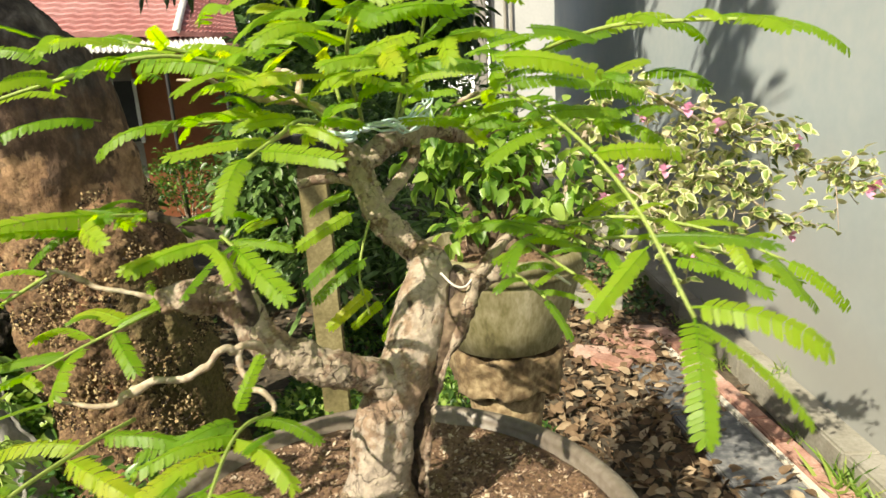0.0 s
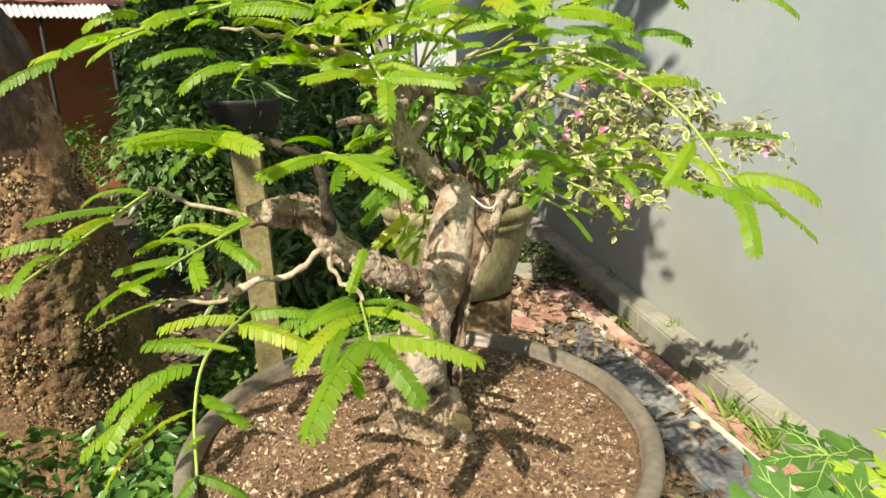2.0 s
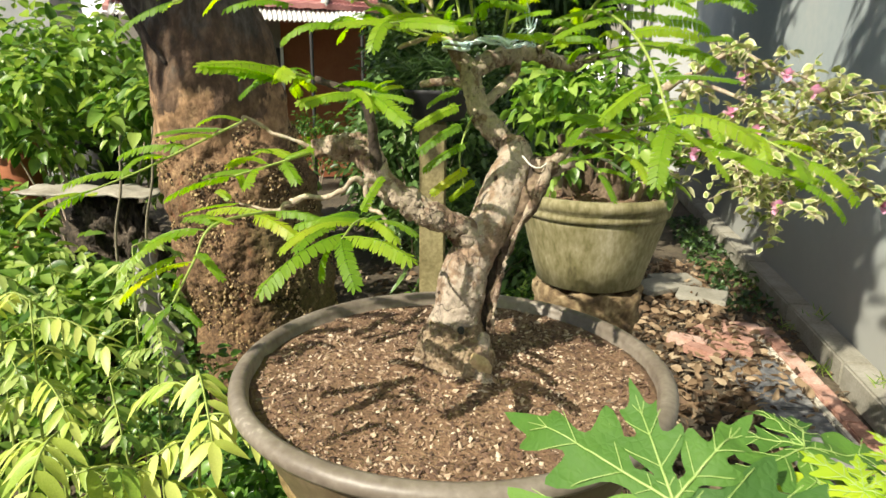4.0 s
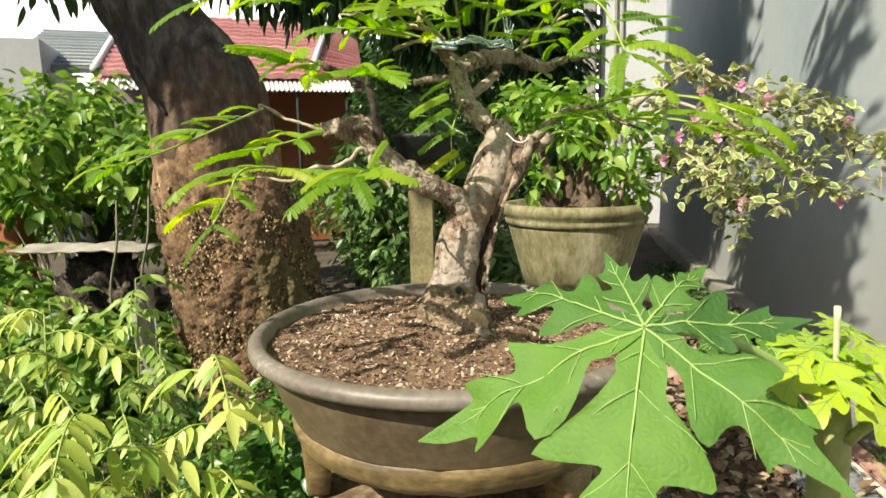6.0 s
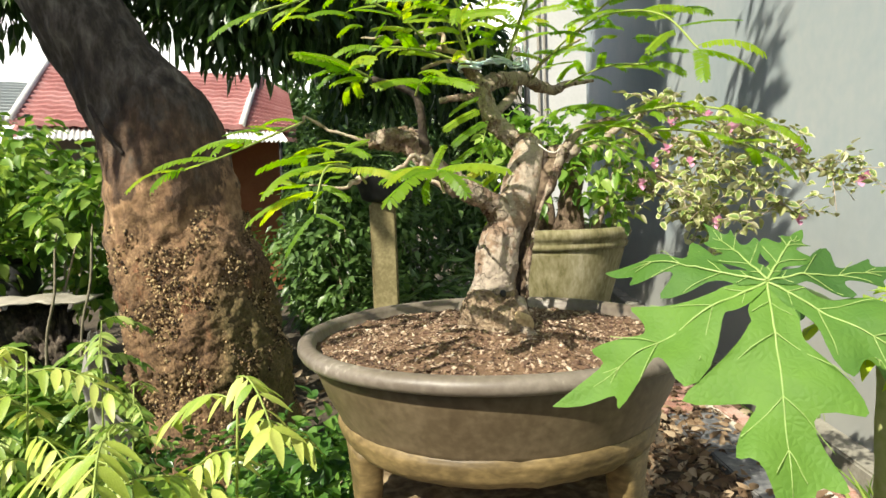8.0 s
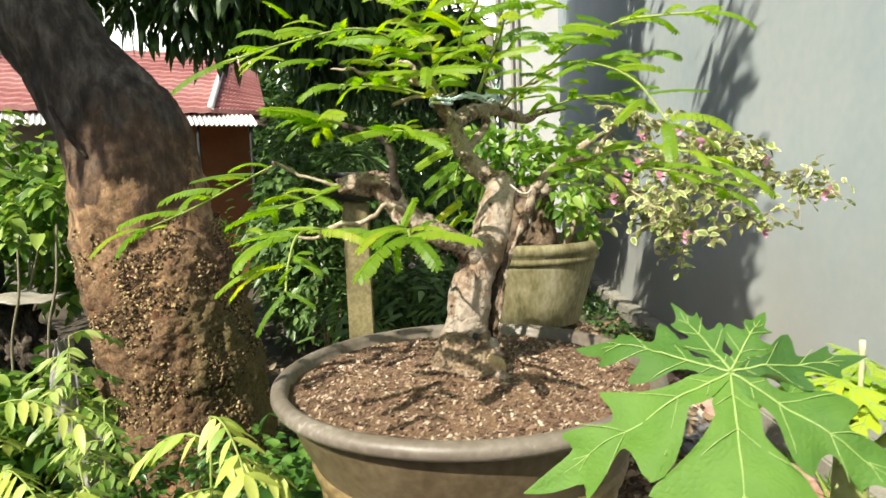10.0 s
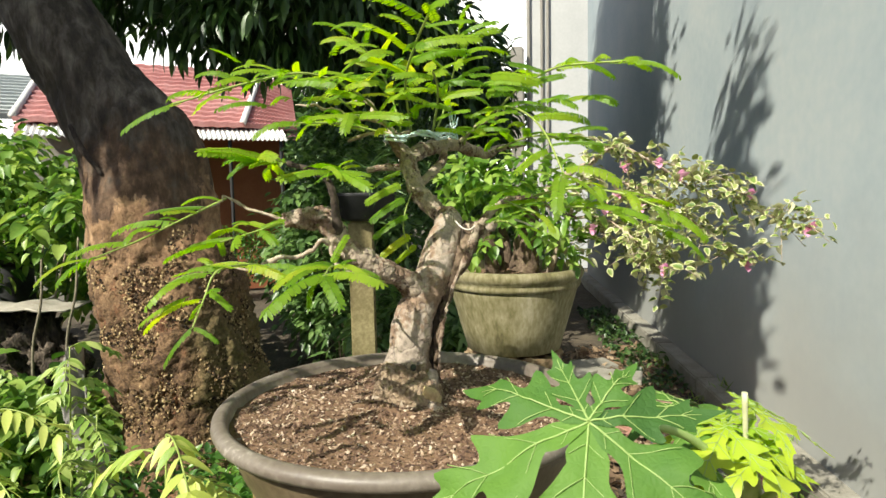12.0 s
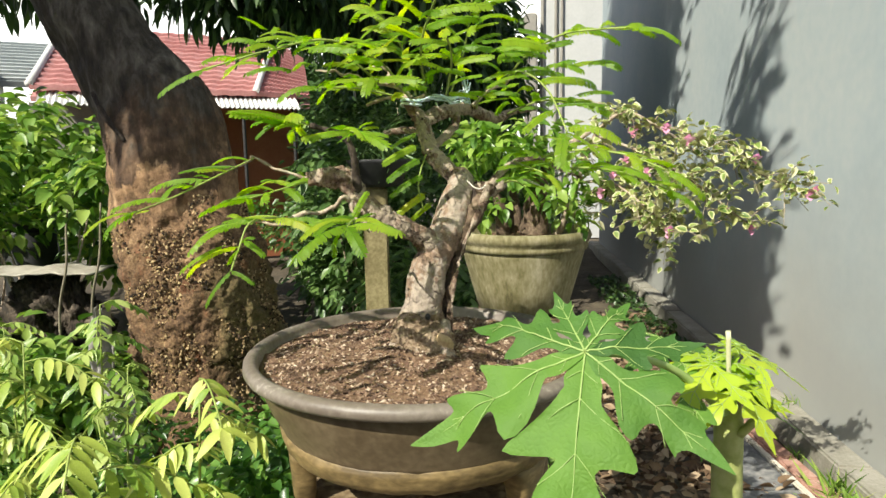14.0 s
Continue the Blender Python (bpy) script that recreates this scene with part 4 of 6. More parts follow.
sapling((-2.66, 3.0, 0.0), 1.33, 0.09, "slender sapling with a pale bare stem beside a sheet")
sapling((-2.46, 3.0, 0.0), 1.42, 0.12, "slender sapling with two-toned bare stem")
for x, y, r, z, mat, label in ((-3.85, 4.3, 0.2, 1.2, DARK, "black plastic drum under the bushes"), (-4.6, 4.3, 0.15, 1.28, TERRACOTTA, "reddish clay urn under the bushes")):
    drum = thing("drum", label, "container", (x, y, 0))
    part("body", lathe(bmesh.new(), [(r * 0.85, 0.0), (r * 0.95, 0.03), (r, z * 0.45), (r * 0.98, z * 0.9), (r * 0.9, z * 0.92), (r * 0.88, z * 0.86), (r * 0.3, z * 0.85)], (x, y), 40, 0.02), mat, drum)
    part("rim", lathe(bmesh.new(), [(r * 0.86, z * 0.915), (r * 1.03, z * 0.92), (r * 1.05, z * 0.97), (r * 1.0, z), (r * 0.9, z), (r * 0.86, z * 0.93)], (x, y), 40, 0.02), mat, drum)

# undergrowth between the pots and the trees
def cover(name, label, n, x0, x1, y0, y1, size, shape, mat, high):
    p = on_floor(n, x0, x1, y0, y1)
    p[:, 2] += rng.random(n) ** 1.5 * high * (0.4 + 0.6 * np.sin(p[:, 0] * 3.1 + 1) * np.cos(p[:, 1] * 2.7) ** 2)
    p[:, 2] = np.maximum(p[:, 2], 0.02)
    a = rng.normal(size=(n, 3)) + (0, -0.3, 0.25)
    tagged(scatter(name, shape, p, a, rng.uniform(0.6, 1.2, n) * size, rng.uniform(-0.8, 0.8, n), mat), label, "undergrowth", kind="stuff")


cover("undergrowth", "low green weeds and seedlings over the ground", 5200, -1.1, 0.4, 1.9, 4.6, 0.06, BLADE_OVAL, L_GROUND, 0.35)
cover("undergrowth", "low green weeds and seedlings over the ground", 1700, -3.4, -0.5, 0.2, 3.4, 0.065, BLADE_HEART, L_GROUND, 0.45)
cover("undergrowth", "leafy weeds beside the old tree", 4200, -3.6, -1.7, 1.4, 4.2, 0.08, BLADE_HEART, L_BUSH, 0.75)
cover("undergrowth", "bright green weeds in a sunny patch", 5200, -1.0, 0.0, 2.2, 3.7, 0.05, BLADE_OVAL, L_BUSH, 0.75)
cover("undergrowth", "green weeds below the large pot", 1300, 0.15, 1.0, 0.6, 1.7, 0.06, BLADE_OVAL, L_GROUND, 0.25)

# the dark canopy leaf colour here carries the shade at the kerb
cover("undergrowth", "weeds along the kerb with shade put into their dark leaf colour", 800, 1.2, 1.58, 4.5, 8.0, 0.065, BLADE_HEART, L_DARK, 0.24)
shrub("shade_bush", (-3.75, 6.2, 0), (0.45, 0.4, 0.65), 0.95, 80, 20, 0.12, BLADE_OVAL, L_SHADE_TONE, "broad-leaved bush with deep shade put into its leaf colour", 0.22, 6, "bushes in the shade")
shrub("shade_bush", (0.0, 7.3, 0), (0.6, 0.4, 0.75), 1.15, 110, 20, 0.12, BLADE_OVAL, L_SHADE_TONE, "broad-leaved bush with deep shade put into its leaf colour", 0.24, 6, "bushes in the shade")

# ---- the post with a dark bowl ----
post = thing("garden_post", "square mossy cement post standing among weeds", "post", (-0.645, 2.9, 0))
part("shaft", block(bmesh.new(), (0.135, 0.135, 1.46), (-0.645, 2.9, 0.72), 12, 0.012, 0.004), POST, post, soft=False)
bowl = thing("dark_bowl", "dark shallow planting bowl on the post", "pot", (-0.62, 2.9, 1.45))
bm = lathe(bmesh.new(), [(0.1, 1.452), (0.13, 1.47), (0.165, 1.58), (0.18, 1.6), (0.16, 1.6), (0.14, 1.57)], (-0.62, 2.9), 32)
part("body", bm, DARK, bowl)
p, a = clumps((-0.62, 2.9, 1.68), (0.13, 0.13, 0.07), 12, 10, 0.05)
scatter("foliage", BLADE_THIN, p, a + (0, 0, 0.6), rng.uniform(0.1, 0.19, len(p)), rng.uniform(-1, 1, len(p)), L_SHADE_TONE, bowl, "spiky dark green leaves")

# ---- pot with its stand ----
CA = (-0.1, 0.65)
stand_a = thing("pot_stand", "round weathered stand under the large pot", "stand", (*CA, 0))
part("top_plate", roughen(lathe(bmesh.new(), stepped([(0.21, 0.87), (0.24, 0.88), (0.25, 0.935), (0.235, 0.95), (0.1, 0.95)]), CA, 96, 0.05), 0.014, 20), STAND, stand_a)
part("column", lathe(bmesh.new(), [(0.19, 0.0), (0.18, 0.1), (0.13, 0.22), (0.12, 0.6), (0.15, 0.8), (0.17, 0.878), (0.1, 0.88)], CA, 40, 0.08), STAND, stand_a)
pot_a = thing("bonsai_pot", "large round brown cement bonsai pot with thick rim", "plant pot", (*CA, 0.955))
part("body", lathe(bmesh.new(), [(0.2, 1.085), (0.268, 1.086), (0.272, 1.1), (0.29, 1.135), (0.303, 1.17), (0.312, 1.2), (0.309, 1.204), (0.29, 1.18), (0.1, 1.15)], CA, 128, 0.006), POT_GREY, pot_a, "dark brown glazed pot wall with drip stains")
part("foot_band", roughen(lathe(bmesh.new(), stepped([(0.15, 1.046), (0.235, 1.046), (0.256, 1.05), (0.268, 1.064), (0.274, 1.085), (0.271, 1.095), (0.262, 1.098), (0.2, 1.098)], 3), CA, 128, 0.008), 0.003, 30), OCHRE, pot_a, "paler ochre band with worn edge")
for w in (205, 325, 85):
    x, y = CA[0] + 0.236 * math.cos(radians(w)), CA[1] + 0.236 * math.sin(radians(w))
    bm, rings = bmesh.new(), []
    for z, deep, wide in ((0.955, 0.036, 0.052), (0.962, 0.04, 0.058), (1.0, 0.044, 0.066), (1.04, 0.05, 0.085), (1.056, 0.052, 0.1)):
        out, side = Vector((math.cos(radians(w)), math.sin(radians(w)), 0)), Vector((-math.sin(radians(w)), math.cos(radians(w)), 0))
        ring = []
        for k in range(20):
            a = 2 * math.pi * k / 20
            co, si = math.cos(a), math.sin(a)
            ring.append(bm.verts.new(Vector((x, y, z)) + out * (deep * 0.5 * math.copysign(abs(co) ** 0.5, co)) + side * (wide * 0.5 * math.copysign(abs(si) ** 0.5, si))))
        rings.append(ring)
    for r0, r1 in zip(rings, rings[1:]):
        for k in range(20):
            bm.faces.new((r0[k], r0[(k + 1) % 20], r1[(k + 1) % 20], r1[k]))
    bm.faces.new(rings[0][::-1])
    bm.faces.new(rings[-1])
    part("foot", bm, OCHRE, pot_a, "tapered ochre foot")
part("rim", lathe(bmesh.new(), [(0.306, 1.197), (0.322, 1.198), (0.33, 1.201), (0.334, 1.208), (0.333, 1.216), (0.327, 1.222), (0.318, 1.2245), (0.311, 1.222), (0.307, 1.214), (0.305, 1.199)], CA, 128, 0.006), RIM_GREY, pot_a, "worn dark rounded rim with chipped pale patches")


def soil_height(x, y, c, top, rise, r):
    d = math.hypot(x - c[0], y - c[1])
    return top + rise * math.exp(-((d / (0.45 * r)) ** 2)) + 0.006 * noise.fractal((x * 25, y * 25, 0), 1, 2, 4)


def soil_disc(c, r, top, rise, rings=26, sides=72):
    bm = bmesh.new()
    mid = bm.verts.new((*c, soil_height(*c, c, top, rise, r)))
    last = None
    for i in range(1, rings + 1):
        ring = []
        for k in range(sides):
            w = 2 * math.pi * k / sides
            x, y = c[0] + r * i / rings * math.cos(w), c[1] + r * i / rings * math.sin(w)
            ring.append(bm.verts.new((x, y, soil_height(x, y, c, top, rise, r))))
        for k in range(sides):
            if last:
                bm.faces.new((last[k], ring[k], ring[(k + 1) % sides], last[(k + 1) % sides]))
            else:
                bm.faces.new((mid, ring[k], ring[(k + 1) % sides]))
        last = ring
    base = [bm.verts.new((v.co.x, v.co.y, top - 0.012)) for v in last]
    for k in range(sides):
        bm.faces.new((last[k], base[k], base[(k + 1) % sides], last[(k + 1) % sides]))
    return bm


def chips(name, c, r, top, rise, n, size, parent, label):
    verts, faces = [], []
    for i in range(n):
        w, d = rng.uniform(0, 2 * math.pi), r * 0.97 * math.sqrt(rng.random())
        x, y = c[0] + d * math.cos(w), c[1] + d * math.sin(w)
        z = soil_height(x, y, c, top, rise, r)
        s = size * (0.4 + 1.1 * rng.random() ** 2)
        m = Matrix.Translation((x, y, z + s * 0.15)) @ Euler(rng.uniform(-3, 3, 3) * (0.25, 0.25, 1)).to_matrix().to_4x4()
        k = len(verts)
        ex, ey, ez = s * rng.uniform(0.5, 1.3), s * rng.uniform(0.25, 0.7), s * rng.uniform(0.15, 0.45)
        for q in ((-ex, 0, 0), (0, -ey, 0), (ex, 0, 0), (0, ey, 0), (0, 0, ez), (0, 0, -ez)):
            v = m @ Vector((q[0] + 0.3 * s * (rng.random() - 0.5), q[1], q[2]))
            verts.append((v.x - c[0], v.y - c[1], v.z - parent.location.z))
        faces += [(k, k + 1, k + 4), (k + 1, k + 2, k + 4), (k + 2, k + 3, k + 4), (k + 3, k, k + 4), (k + 1, k, k + 5), (k + 2, k + 1, k + 5), (k + 3, k + 2, k + 5), (k, k + 3, k + 5)]
    ob = link_mesh(name, mesh_of(name, verts, faces, False), CHIP_MIX, parent, label)
    ob["kind"] = "stuff"
    return ob


CHIP_MIX = leafy("bark_chips", [(0.15, (0.05, 0.028, 0.018)), (0.42, (0.14, 0.08, 0.052)), (0.6, (0.24, 0.155, 0.1)), (0.74, (0.4, 0.29, 0.2)), (0.92, (0.66, 0.56, 0.44))], 0.9, 0.03, grain=90)
soil_a = thing("potting_soil", "dark red-brown potting soil with bark chips", "soil", (*CA, 1.17))
part("bed", soil_disc(CA, 0.307, 1.202, 0.024), SOIL, soil_a)
chips("mulch", CA, 0.305, 1.202, 0.024, 11000, 0.0048, soil_a, "small pale and brown bark chips")

chips("bark_crumb", (-0.098, 0.642), 0.11, 1.214, 0.03, 1500, 0.0065, soil_a, "crumbled bark at the foot of the trunk")

# ---- the bonsai ----
bonsai = thing("bonsai_tree", "old bonsai with pale knotty trunk and bright feathery leaves", "bonsai", (-0.085, 0.66, 1.215))
TRUNK = [(-0.1, 0.66, 1.19, 0.07), (-0.1, 0.66, 1.225, 0.055), (-0.1, 0.662, 1.265, 0.044), (-0.094, 0.665, 1.31, 0.0375), (-0.083, 0.67, 1.36, 0.0345), (-0.066, 0.682, 1.405, 0.035), (-0.05, 0.698, 1.445, 0.0335), (-0.034, 0.72, 1.49, 0.031), (-0.024, 0.74, 1.525, 0.027), (-0.032, 0.758, 1.548, 0.022)]


def gnarled(points, sides, n, big, small, low=0.0):
    """A trunk with swellings, flaking plates and crumbling bark towards its foot."""
    bm = tube(bmesh.new(), points, sides, n, big, 16, 0.02)
    bm.normal_update()
    moved = []
    for v in bm.verts:
        c = v.co
        plate = noise.cell(Vector((c.x * 70, c.y * 70, c.z * 40)) + Vector(noise.noise_vector(c * 45)) * 1.2)
        patch = max(0.0, noise.fractal(c * 15 + Vector((3, 1, 2)), 1, 2, 3) + 0.05)
        foot = max(0.0, 1 - (c.z - 1.215) / 0.075) if low else 0.0
        h = small * (0.3 + 2.2 * patch) * plate + small * 0.8 * noise.fractal(c * 120, 1, 2, 3) + low * foot * (0.4 + noise.fractal(c * 75, 1, 2, 4))
        moved.append((v, v.normal * h))
    for v, d in moved:
        v.co += d
    return bm


COLLAR = [(-0.098, 0.655, 1.192, 0.078), (-0.098, 0.655, 1.214, 0.068), (-0.098, 0.655, 1.238, 0.06), (-0.098, 0.658, 1.262, 0.05), (-0.097, 0.66, 1.285, 0.04)]
part("root_collar", gnarled(COLLAR, 110, 20, 0.16, 0.003, 0.004), BURL, bonsai, "crumbling brown bark at the foot")
part("trunk", gnarled(TRUNK, 96, 26, 0.16, 0.0011, 0.007), BARK, bonsai, "pale grey-brown trunk with scars and knots")
# bead on the bark, coloured near-black for the shade inside a hole
bm = bmesh.new()
bmesh.ops.create_uvsphere(bm, u_segments=14, v_segments=8, radius=0.0055, matrix=Matrix.Translation((-0.083, 0.6215, 1.283)) @ Matrix.Diagonal((1, 0.5, 1.2, 1)))
part("knot_hole", bm, DARK, bonsai, "small near-black bead for the shade in a hole")
bm = bmesh.new()
bmesh.ops.create_icosphere(bm, subdivisions=4, radius=0.019, matrix=Matrix.Translation((-0.057, 0.611, 1.234)) @ Matrix.Diagonal((1.1, 0.8, 0.95, 1)))
for v in bm.verts:
    v.co += Vector(noise.noise_vector(v.co * 60)) * 0.005 + Vector(noise.noise_vector(v.co * 180)) * 0.0018
part("cut_stub", bm, STUB, bonsai, "pale cut root stub")
# no groove is cut: the strip's dark colour gives the crack its shade
limb("dark_crack_strip", [(-0.054, 0.68, 1.21, 0.012), (-0.057, 0.676, 1.27, 0.011), (-0.053, 0.676, 1.33, 0.011), (-0.039, 0.686, 1.39, 0.011), (-0.018, 0.708, 1.45, 0.011), (0.003, 0.728, 1.505, 0.012), (0.016, 0.73, 1.53, 0.012)], BARK_DARK, bonsai, "dead bark strip along the trunk, darkened for a crack's shade", 10, 7, 0.35, 45)
RIDGE = [(-0.046, 0.67, 1.2, 0.012), (-0.047, 0.666, 1.27, 0.007), (-0.041, 0.67, 1.34, 0.008), (-0.019, 0.686, 1.42, 0.009), (0.008, 0.705, 1.48, 0.012), (0.025, 0.716, 1.53, 0.015)]
part("bark_ridge", gnarled(RIDGE, 28, 26, 0.9, 0.003), BARK_BROWN, bonsai, "rough split bark ridge")
part("bark_sliver", gnarled([(x + 0.006, y - 0.012, z, r * 0.45) for x, y, z, r in RIDGE[1:]], 16, 26, 0.9, 0.0025), BARK_ROUGH, bonsai, "pale torn edge of the split bark")
for p0, r in (((-0.056, 0.622, 1.226), 0.016), ((-0.1, 0.622, 1.222), 0.02), ((-0.135, 0.648, 1.22), 0.018), ((-0.07, 0.7, 1.22), 0.02)):
    x, y, z = p0
    limb("root", [(x, y + 0.03, z + 0.04, r * 0.8), (x, y, z + 0.012, r), (x + (x + 0.085) * 0.6, y - 0.025, z - 0.02, r * 0.8)], BARK if p0[0] > -0.06 else BARK_ROUGH, bonsai, "cut root flare" if p0[0] > -0.06 else "", 12, 5, 0.3, 40)
for p0, r in (((-0.092, 0.627, 1.285), 0.008), ((-0.09, 0.652, 1.4), 0.009), ((-0.075, 0.638, 1.335), 0.007)):
    bm = bmesh.new()
    bmesh.ops.create_uvsphere(bm, u_segments=14, v_segments=8, radius=r, matrix=Matrix.Translation(p0) @ Matrix.Diagonal((1.1, 0.7, 0.9, 1)))
    for v in bm.verts:
        v.co += Vector(noise.noise_vector(v.co * 90)) * r * 0.35
    part("knot", bm, BARK_ROUGH, bonsai, "healed knot")
BOUGHS = (
    ("main_limb", BARK_ROUGH, 20, [(-0.07, 0.682, 1.405, 0.025), (-0.105, 0.645, 1.438, 0.021), (-0.14, 0.618, 1.462, 0.018), (-0.183, 0.608, 1.488, 0.0175)]),
    ("main_limb", BARK_ROUGH, 20, [(-0.178, 0.608, 1.484, 0.018), (-0.2, 0.613, 1.505, 0.019), (-0.212, 0.618, 1.528, 0.019), (-0.235, 0.622, 1.546, 0.0185), (-0.27, 0.62, 1.549, 0.018), (-0.3, 0.618, 1.544, 0.014)]),
    ("main_limb", BARK_ROUGH, 20, [(-0.028, 0.752, 1.53, 0.023), (-0.05, 0.772, 1.555, 0.019), (-0.078, 0.782, 1.58, 0.017), (-0.098, 0.786, 1.62, 0.015), (-0.11, 0.788, 1.655, 0.014), (-0.128, 0.785, 1.69, 0.013), (-0.135, 0.782, 1.705, 0.012)]),
    ("limb", BARK_ROUGH, 14, [(-0.112, 0.788, 1.65, 0.016), (-0.085, 0.83, 1.672, 0.016), (-0.055, 0.872, 1.684, 0.014), (-0.02, 0.91, 1.69, 0.013), (0.015, 0.94, 1.678, 0.013), (0.05, 0.955, 1.672, 0.011), (0.075, 0.96, 1.683, 0.008), (0.135, 0.97, 1.69, 0.003)]),
    ("limb", BARK_ROUGH, 12, [(-0.09, 0.786, 1.6, 0.01), (-0.065, 0.82, 1.625, 0.009), (-0.045, 0.86, 1.65, 0.009), (-0.04, 0.88, 1.68, 0.008)]),
    ("limb", BARK_DARK, 12, [(-0.203, 0.61, 1.5, 0.009), (-0.206, 0.6, 1.55, 0.0075), (-0.21, 0.588, 1.6, 0.006), (-0.235, 0.583, 1.625, 0.0055), (-0.283, 0.587, 1.641, 0.0045)]),
    ("limb", BARK_ROUGH, 12, [(0.012, 0.714, 1.518, 0.013), (0.034, 0.72, 1.525, 0.01), (0.052, 0.728, 1.545, 0.0075), (0.075, 0.738, 1.566, 0.0065), (0.1, 0.742, 1.572, 0.0065), (0.13, 0.742, 1.577, 0.0055), (0.17, 0.742, 1.555, 0.004), (0.215, 0.735, 1.535, 0.002)]),
    ("limb", BARK, 10, [(0.018, 0.715, 1.51, 0.014), (0.04, 0.725, 1.515, 0.011), (0.055, 0.73, 1.525, 0.012), (0.06, 0.728, 1.535, 0.009)]),
    ("twig", TWIG, 8, [(-0.185, 0.6, 1.49, 0.0050), (-0.205, 0.565, 1.51, 0.0040), (-0.22, 0.55, 1.513, 0.0037), (-0.25, 0.545, 1.49, 0.0040), (-0.3, 0.54, 1.482, 0.0043), (-0.322, 0.54, 1.468, 0.0031), (-0.382, 0.54, 1.474, 0.0012)]),
    ("twig", TWIG, 8, [(-0.205, 0.565, 1.508, 0.0037), (-0.2, 0.55, 1.487, 0.0028), (-0.185, 0.545, 1.472, 0.0028), (-0.171, 0.535, 1.454, 0.0019)]),
    ("twig", TWIG, 8, [(-0.3, 0.618, 1.546, 0.0037), (-0.35, 0.61, 1.562, 0.0028), (-0.4, 0.6, 1.588, 0.0022), (-0.421, 0.595, 1.57, 0.0012)]),
    ("twig", TWIG, 8, [(-0.12, 0.79, 1.68, 0.0056), (-0.15, 0.81, 1.725, 0.0050), (-0.2, 0.825, 1.74, 0.0050), (-0.26, 0.83, 1.76, 0.0037), (-0.3, 0.84, 1.772, 0.0031), (-0.345, 0.845, 1.774, 0.0012)]),
    ("twig", TWIG, 8, [(-0.175, 0.82, 1.735, 0.0050), (-0.18, 0.82, 1.765, 0.0043), (-0.205, 0.82, 1.778, 0.0037), (-0.235, 0.82, 1.77, 0.0019)]),
    ("twig", TWIG, 8, [(-0.1, 0.8, 1.71, 0.0043), (-0.17, 0.78, 1.705, 0.0037), (-0.22, 0.77, 1.69, 0.0025)]),
    ("twig", BARK_ROUGH, 8, [(-0.1, 0.79, 1.63, 0.008), (-0.14, 0.8, 1.64, 0.007), (-0.19, 0.8, 1.635, 0.006)]),
    ("twig", TWIG, 8, [(-0.02, 0.91, 1.69, 0.0043), (0.02, 0.9, 1.72, 0.0037), (0.06, 0.88, 1.735, 0.0031), (0.09, 0.85, 1.75, 0.0019)]),
)
def kinked(points, amount):
    """The same line with small kinks between its points."""
    out = [points[0]]
    for a, b in zip(points, points[1:]):
        m = [(p + q) / 2 for p, q in zip(a, b)]
        out += [tuple(c + random.uniform(-amount, amount) for c in m[:3]) + (m[3] * random.uniform(0.85, 1.25),), b]
    return out


random.seed(11)
for name, mat, sides, pts in BOUGHS:
    if mat is TWIG:
        pts = kinked(kinked(pts, 0.005), 0.0025)
    if sides == 20:
        part(name, gnarled(pts, 48, 26, 0.34, 0.003), mat, bonsai)
        continue
    limb(name, pts, mat, bonsai, "bleached twig" if mat is TWIG and name == "twig" else "", sides, 12, 0.3 if sides > 8 else 0.35, 70)
for dx in range(7):
    w = dx * 0.9
    line = [(-0.125 + 0.007 * dx, 0.77, 1.69 + 0.003 * dx, 0.0016), (-0.09 + 0.008 * dx, 0.79, 1.7 + 0.008 * math.sin(w), 0.0016), (-0.06 + 0.006 * dx, 0.83, 1.703 + 0.006 * math.cos(2 * w), 0.0016), (-0.035 + 0.004 * dx, 0.865, 1.722 - 0.004 * dx, 0.0015), (-0.02 + 0.01 * math.sin(w), 0.87, 1.73 + 0.006 * dx, 0.001)]
    limb("twine", kinked(kinked(line, 0.006), 0.003), ROPE, bonsai, "frayed pale blue plastic twine", 6, 4)
for r, z in ((0.0205, 1.69), (0.0195, 1.698)):
    limb("twine", [(-0.129 + r * math.cos(w), 0.785 + r * math.sin(w), z + 0.002 * math.sin(2 * w), 0.003) for w in [k * math.pi / 4 for k in range(9)]], ROPE, bonsai, "", 6, 3)
limb("string", [(-0.01, 0.7, 1.535, 0.0013), (0.005, 0.69, 1.522, 0.0013), (0.018, 0.69, 1.52, 0.0013), (0.03, 0.7, 1.528, 0.0013), (0.04, 0.705, 1.515, 0.001)], WIRE, bonsai, "white string tied at the stub", 6, 6)
limb("string", [(0.1, 0.72, 1.535, 0.002), (0.12, 0.7, 1.528, 0.002), (0.14, 0.69, 1.515, 0.0015)], WIRE, bonsai, "", 6, 5)


